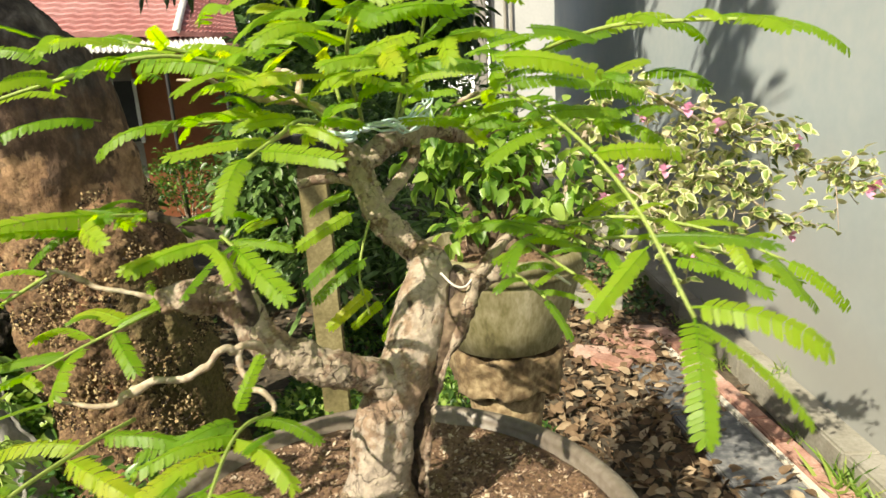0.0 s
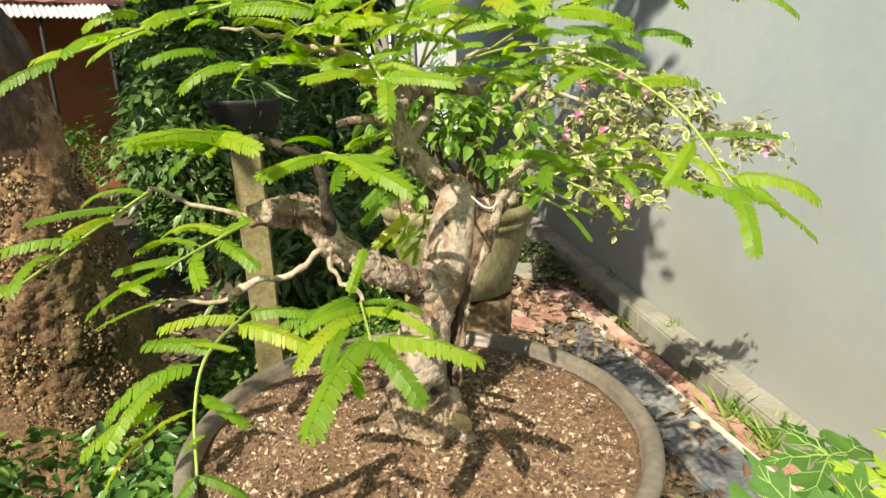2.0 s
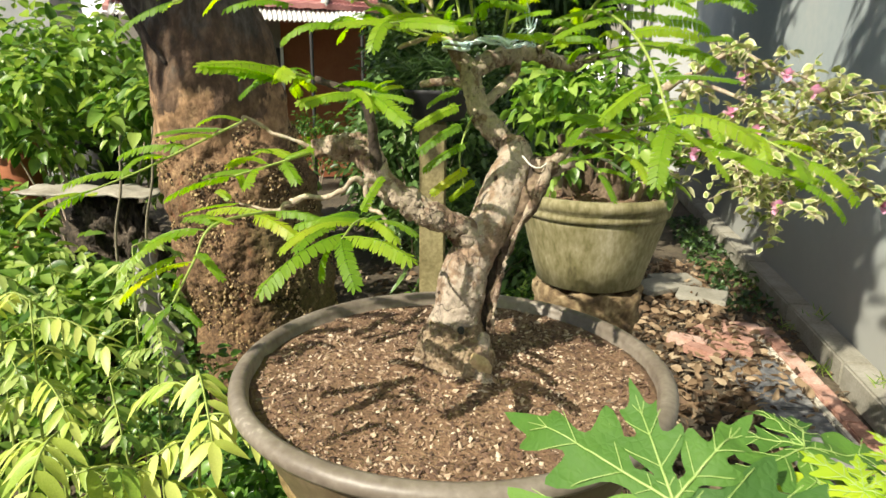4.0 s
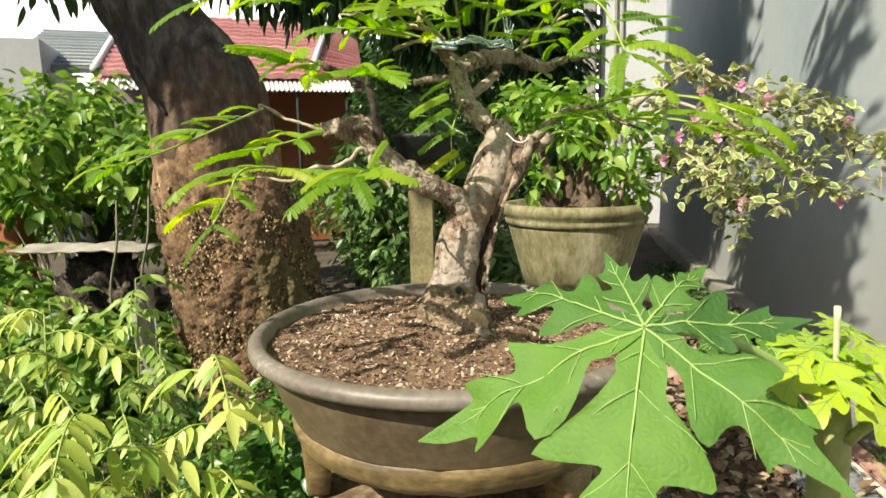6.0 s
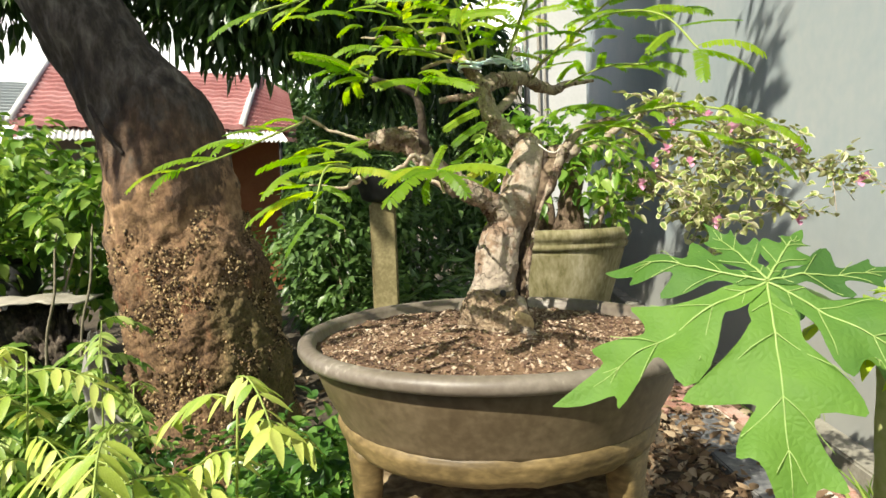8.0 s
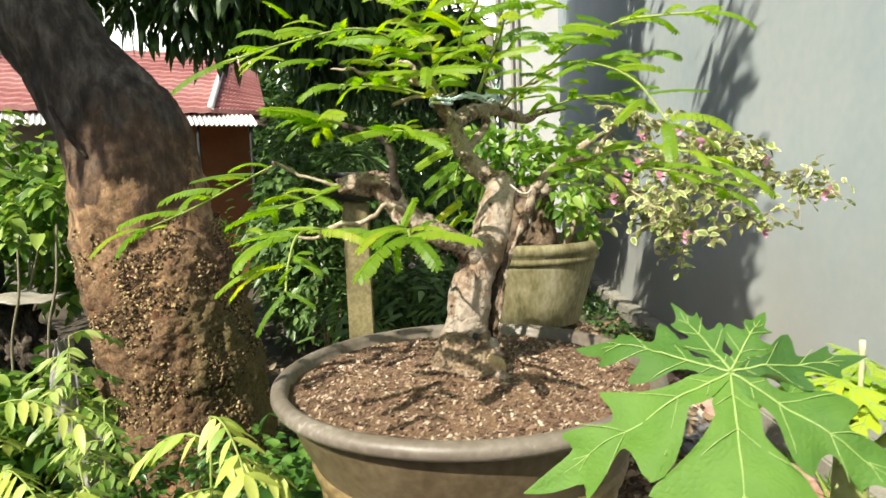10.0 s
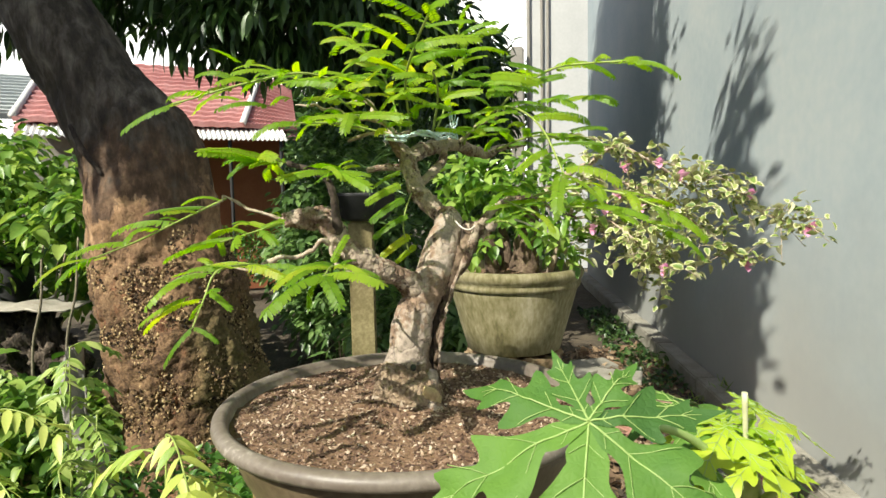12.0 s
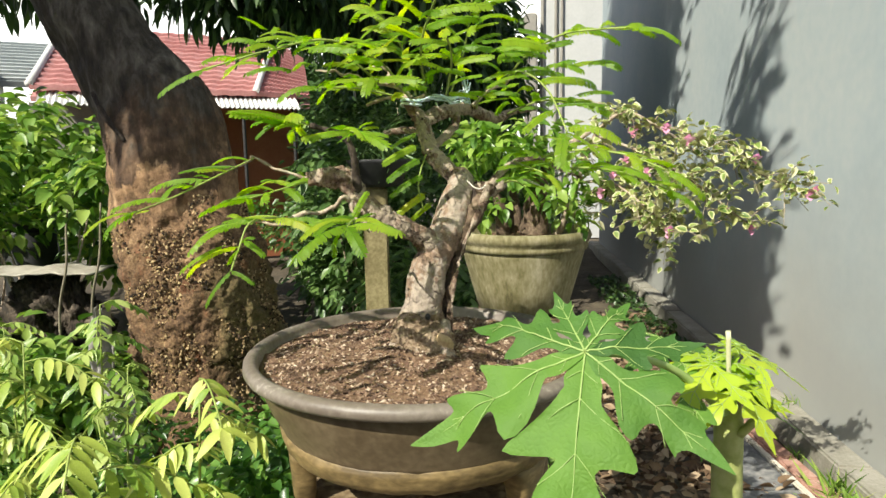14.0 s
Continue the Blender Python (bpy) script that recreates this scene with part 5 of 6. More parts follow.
def feather(pairs, length, width, arch, slack):
    """A compound leaf that arches along x: a thin rib with close pairs of small oblong leaflets of nearly even size."""
    verts, faces = [], []
    line, turns, c = [Vector((0, 0, 0))], [], Vector((0, 0, 0))
    for i in range(60):
        a = arch * (0.38 - (i + 0.5) / 60)
        turns.append(a)
        c = c + Vector((math.cos(a), 0, math.sin(a))) * (length / 60)
        line.append(c)

    gap = 0.9 * length / pairs
    sway = random.uniform(-0.06, 0.06)
    for i in range(pairs):
        s = 0.09 + 0.89 * i / (pairs - 1)
        k = min(int(s * 60), 59)
        c, a = line[k] + Vector((0, sway * length * s * s, 0)), turns[k]
        fwd, up = Vector((math.cos(a), 0, math.sin(a))), Vector((-math.sin(a), 0, math.cos(a)))
        size = width * min(1.0, 0.72 + 2.2 * s, 0.8 + 2.6 * (1 - s)) * random.uniform(0.94, 1.06)
        for side in (-1, 1):
            lean = radians(74 - 20 * s - (26 if i == pairs - 1 else 0) + random.uniform(-2.5, 2.5))
            d = (fwd * math.cos(lean) + Vector((0, side, 0)) * math.sin(lean) - up * slack * random.uniform(0.6, 1.4)).normalized()
            n = (fwd * math.sin(lean) - Vector((0, side, 0)) * math.cos(lean) + up * random.uniform(0.05, 0.22)).normalized()
            half = gap * 0.56
            k0 = len(verts)
            for along, across in ((0.0, -0.3), (0.1, -0.85), (0.6, -1.0), (0.86, -0.62), (1.0, 0.15), (0.9, 0.6), (0.66, 0.95), (0.1, 0.95), (0.0, 0.3)):
                verts.append(tuple(c + d * size * along + n * half * across - up * (0.1 * size * along * along)))
            faces.append(tuple(range(k0, k0 + 9)) if side > 0 else tuple(range(k0 + 8, k0 - 1, -1)))
    for i in range(10):
        k = len(verts)
        w = 0.0008 * (1.3 - i / 10)
        for j in (6 * i, 6 * i + 6):
            q = line[j] + Vector((0, sway * length * (j / 60) ** 2, 0))
            verts += [(q.x, q.y - w, q.z - 0.0002), (q.x, q.y + w, q.z - 0.0002), (q.x, q.y, q.z + w)]
        faces += [(k, k + 3, k + 5, k + 2), (k + 1, k + 2, k + 5, k + 4), (k, k + 1, k + 4, k + 3)]
    return mesh_of("compound_leaf", verts, faces, False)


FEATHERS = [feather(20 + k % 3, 0.092, 0.0109 + 0.0009 * (k % 3), 0.35 + 0.17 * k, 0.12 + 0.13 * (k % 4)) for k in range(6)]


LEAVES = []


def set_leaf(at, aim, size, roll=0.0, curled=None):
    x = Vector(aim).normalized()
    face = 0.45 if at[2] > 1.66 else 0.0
    z = Vector((random.uniform(-0.55, 0.2) - 0.3 * face, random.uniform(-0.75, 0.1) - face, 1.0))
    z = (z - x * z.dot(x)).normalized()
    m = Matrix((x, z.cross(x), z)).transposed().to_4x4() @ Matrix.Rotation(roll, 4, "X")
    LEAVES.append((random.randrange(6) if curled is None else curled, Matrix.Translation(Vector(at) - bonsai.location) @ m @ Matrix.Scale(size, 4)))


def shoot(points, leaves, size=1.0, start=0.1, droop=0.05, spread=1.0, woody=False, tip=True):
    """A thin shoot through a few points with alternate feathery leaves."""
    pts = [(*p, 0.0022 * (1 - 0.6 * i / len(points)) + 0.0004) for i, p in enumerate(points)]
    limb("shoot", pts, TWIG if woody else SHOOT, bonsai, "", 6, 6)
    line = curve_points(pts, 12)
    leaves = int(leaves * 1.3 + 0.5)
    for i in range(leaves):
        f = start + (1 - start) * (i + 0.5) / leaves
        k = min(int(f * (len(line) - 1)), len(line) - 2)
        d = Vector((line[k + 1] - line[k])[:3]).normalized()
        side = d.cross(Vector((0, 0, 1)))
        side = side.normalized() if side.length > 0.1 else Vector((1, 0, 0))
        s = 1 if i % 2 else -1
        aim = d * random.uniform(0.35, 0.8) + side * s * spread * random.uniform(0.7, 1.1) + Vector((0, 0, droop + random.uniform(-0.18, 0.16)))
        set_leaf(line[k][:3], aim, size * random.uniform(0.8, 1.1), random.uniform(-0.35, 0.35))
    if tip:
        set_leaf(line[-1][:3], Vector((line[-1] - line[-4])[:3]) + Vector((0, 0, -0.004)), size * 0.9, random.uniform(-0.3, 0.3))


random.seed(5)
# lower left spray
def nearby(p):
    return Vector(p) + Vector((random.uniform(-0.03, 0.03), random.uniform(-0.03, 0.035), random.uniform(-0.006, 0.012)))


def leaf(base, tip):
    d = Vector(tip) - Vector(base)
    set_leaf(base, d, d.length / 0.086, random.uniform(-0.35, 0.35))
    if random.random() < 0.2:
        set_leaf(nearby(base), (-d.y + random.uniform(-0.03, 0.03), d.x + random.uniform(-0.03, 0.03), 0.02), random.uniform(0.3, 0.6), random.uniform(-0.6, 0.6))
    for k in range(random.choice((0, 0, 0, 1))):
        set_leaf(nearby(base), d + Vector((random.uniform(-0.07, 0.07), random.uniform(-0.07, 0.07), random.uniform(-0.03, 0.04))), random.uniform(0.5, 0.85), random.uniform(-0.6, 0.6))


def stalk(points):
    limb("shoot", [(*p, 0.002 * (1 - 0.5 * i / len(points))) for i, p in enumerate(points)], SHOOT, bonsai, "", 6, 6)


stalk([(-0.405, 0.62, 1.584), (-0.455, 0.565, 1.552), (-0.5, 0.5, 1.52), (-0.54, 0.44, 1.497)])
for base, tip in (((-0.41, 0.615, 1.58), (-0.475, 0.6, 1.585)), ((-0.43, 0.59, 1.57), (-0.52, 0.575, 1.566)), ((-0.44, 0.58, 1.562), (-0.45, 0.5, 1.566)), ((-0.465, 0.55, 1.546), (-0.56, 0.53, 1.54)), ((-0.48, 0.53, 1.535), (-0.5, 0.455, 1.532)), ((-0.505, 0.495, 1.517), (-0.585, 0.46, 1.51)), ((-0.54, 0.44, 1.497), (-0.588, 0.38, 1.479)), ((-0.535, 0.445, 1.5), (-0.55, 0.37, 1.475))):
    leaf(base, tip)
stalk([(-0.285, 0.5, 1.472), (-0.286, 0.43, 1.488), (-0.302, 0.345, 1.49), (-0.31, 0.317, 1.457), (-0.301, 0.266, 1.432)])
for base, tip in (((-0.301, 0.266, 1.432), (-0.334, 0.252, 1.392)), ((-0.301, 0.266, 1.432), (-0.267, 0.255, 1.42)), ((-0.31, 0.317, 1.457), (-0.373, 0.284, 1.431)), ((-0.306, 0.335, 1.487), (-0.38, 0.315, 1.468)), ((-0.307, 0.325, 1.465), (-0.27, 0.3, 1.452)), ((-0.298, 0.36, 1.49), (-0.362, 0.385, 1.49)), ((-0.29, 0.41, 1.489), (-0.222, 0.372, 1.48)), ((-0.287, 0.43, 1.488), (-0.36, 0.43, 1.49)), ((-0.286, 0.45, 1.484), (-0.22, 0.44, 1.485))):
    leaf(base, tip)
stalk([(-0.171, 0.53, 1.456), (-0.174, 0.47, 1.478), (-0.172, 0.42, 1.484), (-0.168, 0.37, 1.478)])
for base, tip in (((-0.173, 0.44, 1.482), (-0.112, 0.385, 1.486)), ((-0.168, 0.375, 1.478), (-0.085, 0.32, 1.484)), ((-0.17, 0.385, 1.48), (-0.222, 0.29, 1.453)), ((-0.168, 0.37, 1.478), (-0.135, 0.3, 1.458)), ((-0.172, 0.42, 1.484), (-0.235, 0.36, 1.476)), ((-0.174, 0.46, 1.48), (-0.25, 0.44, 1.48)), ((-0.173, 0.49, 1.47), (-0.115, 0.46, 1.472)), ((-0.174, 0.45, 1.48), (-0.23, 0.4, 1.487))):
    leaf(base, tip)
stalk([(-0.3, 0.6, 1.54), (-0.345, 0.56, 1.525), (-0.375, 0.52, 1.515)])
for base, tip in (((-0.375, 0.52, 1.515), (-0.432, 0.457, 1.5)), ((-0.36, 0.54, 1.52), (-0.43, 0.54, 1.512)), ((-0.345, 0.56, 1.525), (-0.42, 0.59, 1.53)), ((-0.35, 0.55, 1.522), (-0.335, 0.47, 1.518)), ((-0.32, 0.58, 1.534), (-0.395, 0.615, 1.542)), ((-0.33, 0.57, 1.53), (-0.285, 0.51, 1.52)), ((-0.382, 0.54, 1.474), (-0.44, 0.5, 1.468))):
    leaf(base, tip)
# from the rising limb on the left
stalk([(-0.283, 0.587, 1.641), (-0.3, 0.55, 1.648), (-0.31, 0.52, 1.645)])
for base, tip in (((-0.3, 0.55, 1.648), (-0.358, 0.45, 1.66)), ((-0.31, 0.52, 1.645), (-0.353, 0.505, 1.622)), ((-0.295, 0.56, 1.647), (-0.375, 0.55, 1.65)), ((-0.283, 0.587, 1.641), (-0.36, 0.61, 1.645)), ((-0.305, 0.53, 1.646), (-0.27, 0.455, 1.645))):
    leaf(base, tip)
stalk([(-0.215, 0.585, 1.61), (-0.2, 0.545, 1.625), (-0.18, 0.515, 1.622)])
for base, tip in (((-0.18, 0.515, 1.622), (-0.125, 0.445, 1.602)), ((-0.195, 0.535, 1.624), (-0.255, 0.485, 1.615)), ((-0.19, 0.53, 1.623), (-0.135, 0.52, 1.62)), ((-0.18, 0.515, 1.622), (-0.19, 0.435, 1.61))):
    leaf(base, tip)
# behind the trunk
stalk([(-0.09, 0.785, 1.6), (-0.1, 0.76, 1.58), (-0.11, 0.73, 1.53), (-0.1, 0.72, 1.48)])
for base, tip in (((-0.11, 0.735, 1.606), (-0.18, 0.71, 1.572)), ((-0.1, 0.7, 1.58), (-0.162, 0.66, 1.541)), ((-0.1, 0.74, 1.548), (-0.165, 0.7, 1.51)), ((-0.095, 0.73, 1.51), (-0.15, 0.7, 1.472)), ((-0.085, 0.74, 1.49), (-0.13, 0.74, 1.455)), ((-0.11, 0.74, 1.63), (-0.175, 0.76, 1.605))):
    d = Vector(tip) - Vector(base)
    set_leaf(base, d, d.length / 0.095, -0.6, 1)
shoot([(-0.06, 0.83, 1.5), (-0.06, 0.86, 1.46), (-0.07, 0.88, 1.42)], 4, 0.8, 0.1, -0.4)
# the crown
shoot([(-0.13, 0.78, 1.705), (-0.17, 0.66, 1.76), (-0.24, 0.58, 1.785), (-0.33, 0.54, 1.765), (-0.43, 0.5, 1.73)], 9, 1.05, 0.1)
shoot([(-0.13, 0.78, 1.705), (-0.14, 0.65, 1.72), (-0.14, 0.55, 1.71), (-0.14, 0.46, 1.7)], 4, 0.9)
shoot([(-0.13, 0.79, 1.7), (-0.22, 0.74, 1.72), (-0.3, 0.7, 1.72)], 6, 1.05)
shoot([(-0.2, 0.82, 1.74), (-0.26, 0.76, 1.79), (-0.33, 0.7, 1.81)], 6, 1.05)
shoot([(-0.1, 0.8, 1.71), (-0.09, 0.66, 1.78), (-0.06, 0.56, 1.82), (-0.03, 0.47, 1.84)], 8, 1.05)
shoot([(-0.06, 0.83, 1.71), (-0.04, 0.72, 1.75), (-0.03, 0.6, 1.765), (-0.03, 0.5, 1.77)], 5, 0.95)
shoot([(-0.06, 0.86, 1.7), (-0.03, 0.86, 1.78), (-0.01, 0.82, 1.85), (0.0, 0.77, 1.89)], 7, 1.0, 0.2)
shoot([(-0.12, 0.8, 1.71), (-0.14, 0.8, 1.79), (-0.17, 0.77, 1.85), (-0.2, 0.73, 1.88)], 7, 1.0, 0.2)
shoot([(0.06, 0.88, 1.735), (0.1, 0.75, 1.77), (0.16, 0.64, 1.79), (0.22, 0.6, 1.79), (0.28, 0.57, 1.785)], 8, 0.95, 0.1)
stalk([(0.02, 0.9, 1.72), (0.07, 0.7, 1.735), (0.1, 0.54, 1.712), (0.126, 0.41, 1.668), (0.145, 0.335, 1.607)])
for base, tip in (((0.145, 0.34, 1.612), (0.218, 0.298, 1.6)), ((0.132, 0.38, 1.645), (0.205, 0.35, 1.646)), ((0.13, 0.375, 1.64), (0.085, 0.33, 1.61)), ((0.145, 0.335, 1.607), (0.123, 0.265, 1.566)), ((0.146, 0.33, 1.605), (0.19, 0.272, 1.572)), ((0.113, 0.46, 1.69), (0.19, 0.455, 1.692)), ((0.1, 0.52, 1.708), (0.03, 0.47, 1.69)), ((0.095, 0.56, 1.717), (0.17, 0.57, 1.715)), ((0.085, 0.62, 1.727), (0.02, 0.59, 1.715))):
    set_leaf(base, Vector(tip) - Vector(base), (Vector(tip) - Vector(base)).length / 0.1, random.uniform(-0.3, 0.3))
shoot([(0.07, 0.95, 1.68), (0.14, 0.88, 1.7), (0.21, 0.82, 1.69)], 6, 1.0)
shoot([(0.0, 0.92, 1.69), (0.01, 0.8, 1.7), (0.03, 0.7, 1.7)], 2, 0.8)
# the right limb
shoot([(0.13, 0.742, 1.577), (0.2, 0.7, 1.59), (0.28, 0.66, 1.58), (0.35, 0.63, 1.55)], 6, 1.0)
shoot([(0.17, 0.742, 1.555), (0.24, 0.74, 1.555), (0.31, 0.73, 1.54), (0.38, 0.72, 1.51)], 5, 1.0)
shoot([(0.08, 0.738, 1.57), (0.1, 0.68, 1.562), (0.13, 0.62, 1.55)], 3, 0.75)
shoot([(0.06, 0.73, 1.53), (0.08, 0.66, 1.535), (0.1, 0.62, 1.525)], 2, 0.65)



def pad(centre, rx, ry, thick, n, size=1.0):
    """A flat layer of leaves that point outwards from its middle."""
    for i in range(n):
        w, d = random.uniform(0, 2 * math.pi), math.sqrt(random.random())
        o = Vector((rx * d * math.cos(w), ry * d * math.sin(w), thick * random.uniform(-1, 1)))
        turn = w + random.uniform(-0.9, 0.9)
        set_leaf(Vector(centre) + o, (math.cos(turn), math.sin(turn), random.uniform(-0.15, 0.28)), size * random.uniform(0.8, 1.12), random.uniform(-0.3, 0.3))


pad((-0.31, 0.57, 1.65), 0.07, 0.07, 0.02, 4)
pad((-0.26, 0.66, 1.77), 0.15, 0.13, 0.04, 15, 0.9)
pad((-0.03, 0.62, 1.79), 0.14, 0.17, 0.06, 30, 0.88)
pad((-0.06, 0.74, 1.76), 0.17, 0.13, 0.05, 18, 0.85)
pad((0.12, 0.72, 1.715), 0.12, 0.12, 0.035, 13, 0.85)
pad((0.18, 0.68, 1.575), 0.09, 0.07, 0.025, 9)
LEAVES.sort(key=lambda q: q[1].translation.y)
for k, m in LEAVES[:300]:
    link_mesh("compound_leaf", FEATHERS[k], L_BONSAI, bonsai).matrix_basis = m
rest = bmesh.new()
for k, m in LEAVES[300:]:
    one = FEATHERS[k].copy()
    one.transform(m)
    rest.from_mesh(one)
    bpy.data.meshes.remove(one)
me = bpy.data.meshes.new("leaf_mass")
rest.to_mesh(me)
rest.free()
tagged(link_mesh("leaf_mass", me, L_BONSAI, bonsai), kind="stuff")

# ---- the second pot with its tree and bougainvillea ----
CB = (0.125, 1.6)
stand_b = thing("pot_stand", "weathered wooden stand with a round plate", "stand", (*CB, 0))
part("top_plate", roughen(lathe(bmesh.new(), stepped([(0.13, 0.955), (0.15, 0.965), (0.155, 1.06), (0.15, 1.07), (0.08, 1.072)]), CB, 96, 0.1), 0.016, 22), STAND, stand_b, "hollowed weathered log disc")
part("column", lathe(bmesh.new(), [(0.13, 0.0), (0.12, 0.08), (0.09, 0.2), (0.085, 0.7), (0.1, 0.86), (0.11, 0.95), (0.08, 0.955)], CB, 48, 0.12), STAND, stand_b)
pot_b = thing("cement_pot", "tapered mossy cement pot with a rolled rim", "plant pot", (*CB, 1.082))
part("body", lathe(bmesh.new(), [(0.138, 1.08), (0.151, 1.085), (0.173, 1.16), (0.203, 1.27), (0.207, 1.29), (0.19, 1.3), (0.1, 1.28)], CB, 64, 0.012), POT_MOSS, pot_b)
part("rim", lathe(bmesh.new(), [(0.2, 1.284), (0.213, 1.287), (0.217, 1.3), (0.211, 1.308), (0.22, 1.314), (0.228, 1.33), (0.223, 1.345), (0.211, 1.348), (0.2, 1.342), (0.194, 1.3)], CB, 64, 0.015), POT_MOSS, pot_b, "double rolled rim with moss")
soil_b = thing("potting_soil", "reddish soil in the cement pot", "soil", (*CB, 1.3))
part("bed", soil_disc(CB, 0.198, 1.315, 0.02, 14, 40), SOIL, soil_b)
chips("mulch", CB, 0.198, 1.315, 0.02, 500, 0.008, soil_b, "brown chips and dead leaves")
plant_b = thing("potted_tree", "stubby potted tree with cut branches and small green leaves", "tree", (0.14, 1.6, 1.32))
limb("trunk", [(0.16, 1.6, 1.31, 0.05), (0.165, 1.6, 1.4, 0.04), (0.17, 1.6, 1.46, 0.036), (0.18, 1.6, 1.52, 0.03), (0.2, 1.59, 1.56, 0.022)], BARK_BROWN, plant_b, "", 18, 6, 0.2, 30)
for b in ([(0.06, 1.6, 1.31, 0.025), (0.05, 1.58, 1.42, 0.02), (0.02, 1.57, 1.5, 0.012)], [(0.1, 1.62, 1.31, 0.022), (0.1, 1.64, 1.42, 0.018), (0.08, 1.66, 1.52, 0.01)], [(0.19, 1.6, 1.54, 0.02), (0.25, 1.58, 1.6, 0.016), (0.315, 1.56, 1.65, 0.01), (0.35, 1.55, 1.67, 0.004)]):
    limb("branch", b, TWIG if b[0][2] > 1.5 else BARK_BROWN, plant_b, "", 10, 6, 0.2, 30)
pp, aa = [], []
for c, r, n in (((0.03, 1.55, 1.57), (0.16, 0.14, 0.09), 26), ((0.22, 1.52, 1.54), (0.15, 0.13, 0.1), 22), ((0.1, 1.62, 1.66), (0.2, 0.18, 0.06), 26), ((0.02, 1.48, 1.42), (0.06, 0.05, 0.04), 5), ((0.3, 1.55, 1.4), (0.06, 0.08, 0.04), 7)):
    p, a = clumps(c, r, n, 9, 0.05)
    pp.append(p), aa.append(a)
pp, aa = np.concatenate(pp), np.concatenate(aa)
scatter("foliage", BLADE_HEART, pp, aa, rng.uniform(0.025, 0.05, len(pp)), rng.uniform(-0.8, 0.8, len(pp)), L_FRESH, plant_b, "small fresh green oval leaves")
vine = thing("bougainvillea", "variegated cream-leaved bougainvillea with pink bracts", "shrub", (0.24, 1.6, 1.33))
CANES = (
    [(0.24, 1.6, 1.32, 0.012), (0.3, 1.58, 1.5, 0.01), (0.36, 1.56, 1.66, 0.008), (0.45, 1.55, 1.72, 0.006), (0.56, 1.53, 1.66, 0.004), (0.68, 1.52, 1.58, 0.003)],
    [(0.36, 1.56, 1.65, 0.006), (0.48, 1.52, 1.6, 0.005), (0.62, 1.5, 1.52, 0.004), (0.75, 1.5, 1.42, 0.003), (0.83, 1.52, 1.36, 0.002)],
    [(0.45, 1.55, 1.7, 0.005), (0.62, 1.56, 1.66, 0.004), (0.78, 1.58, 1.58, 0.003), (0.9, 1.54, 1.5, 0.002), (0.98, 1.47, 1.47, 0.0015)],
    [(0.3, 1.58, 1.5, 0.006), (0.4, 1.5, 1.5, 0.004), (0.5, 1.44, 1.42, 0.003), (0.556, 1.41, 1.36, 0.002)],
    [(0.3, 1.58, 1.48, 0.005), (0.42, 1.6, 1.45, 0.004), (0.52, 1.6, 1.38, 0.003), (0.6, 1.58, 1.34, 0.002)],
)
pp, aa = [], []


def leafy_twig(pts, every):
    """Leaves set alternately along a line of points."""
    for k, q in enumerate(curve_points(pts, 8)):
        if k % every == 0:
            v = rng.normal(size=3) * (1, 1, 0.6)
            pp.append(q[:3] + v * 0.006), aa.append(v + (0.1, -0.1, -0.1))
            if rng.random() < 0.6:
                pp.append(q[:3] - v * 0.006), aa.append(-v + (0.1, -0.1, -0.1))


spots = []
for c in CANES:
    limb("cane", c, TWIG, vine, "", 7, 6, 0.1, 60)
    line = curve_points(c, 10)
    leafy_twig(c[len(c) // 2:], 2)
    spots += [q[:3] for q in line[len(line) // 4:]]
for k in range(95):
    q = spots[rng.integers(0, len(spots))]
    d = rng.normal(size=3) * (1, 0.8, 0.7) + (0.15, -0.1, 0.1)
    d *= rng.uniform(0.07, 0.15) / np.linalg.norm(d)
    pts = [(*q, 0.0016), (*(q + d * 0.5), 0.0013), (*(q + d + (0, 0, -0.02)), 0.0008)]
    limb("twig", pts, TWIG, vine, "", 5, 3)
    leafy_twig(pts, 2)
p, a = clumps((0.58, 1.54, 1.54), (0.17, 0.13, 0.11), 40, 6, 0.035)
pp, aa = pp + list(p), aa + list(a)
size, roll = rng.uniform(0.018, 0.038, len(pp)), rng.uniform(-0.9, 0.9, len(pp))
margin = blade(0.36, 5, 0.16, 0.25)
core = (margin[0] * (0.8, 0.62, 1.0) + (0.08, 0, 0.028), margin[1])
scatter("foliage", margin, pp, aa, size, roll, L_VARIEG, vine, "small leaves with cream margins")
scatter("leaf_middle", core, pp, aa, size, roll, L_VARIEG_MID, vine, "green middles of the variegated leaves")
BLOOMS = ((0.556, 1.41, 1.35), (0.833, 1.52, 1.345), (0.99, 1.455, 1.467), (0.975, 1.46, 1.455), (0.868, 1.6, 1.563), (0.47, 1.55, 1.655), (0.56, 1.5, 1.665), (0.44, 1.5, 1.57), (0.62, 1.48, 1.62), (0.4, 1.48, 1.53), (0.36, 1.47, 1.47), (0.5, 1.47, 1.53))
for c in BLOOMS:
    d = [Vector((math.cos(w), -0.7, math.sin(w))) for w in (0.4, 2.4, 4.5, 3.3, 1.5)]
    scatter("bract", BRACT, [c] * 5, d, rng.uniform(0.018, 0.028, 5), rng.uniform(-0.6, 0.6, 5), PETAL, vine, "papery pink bract")

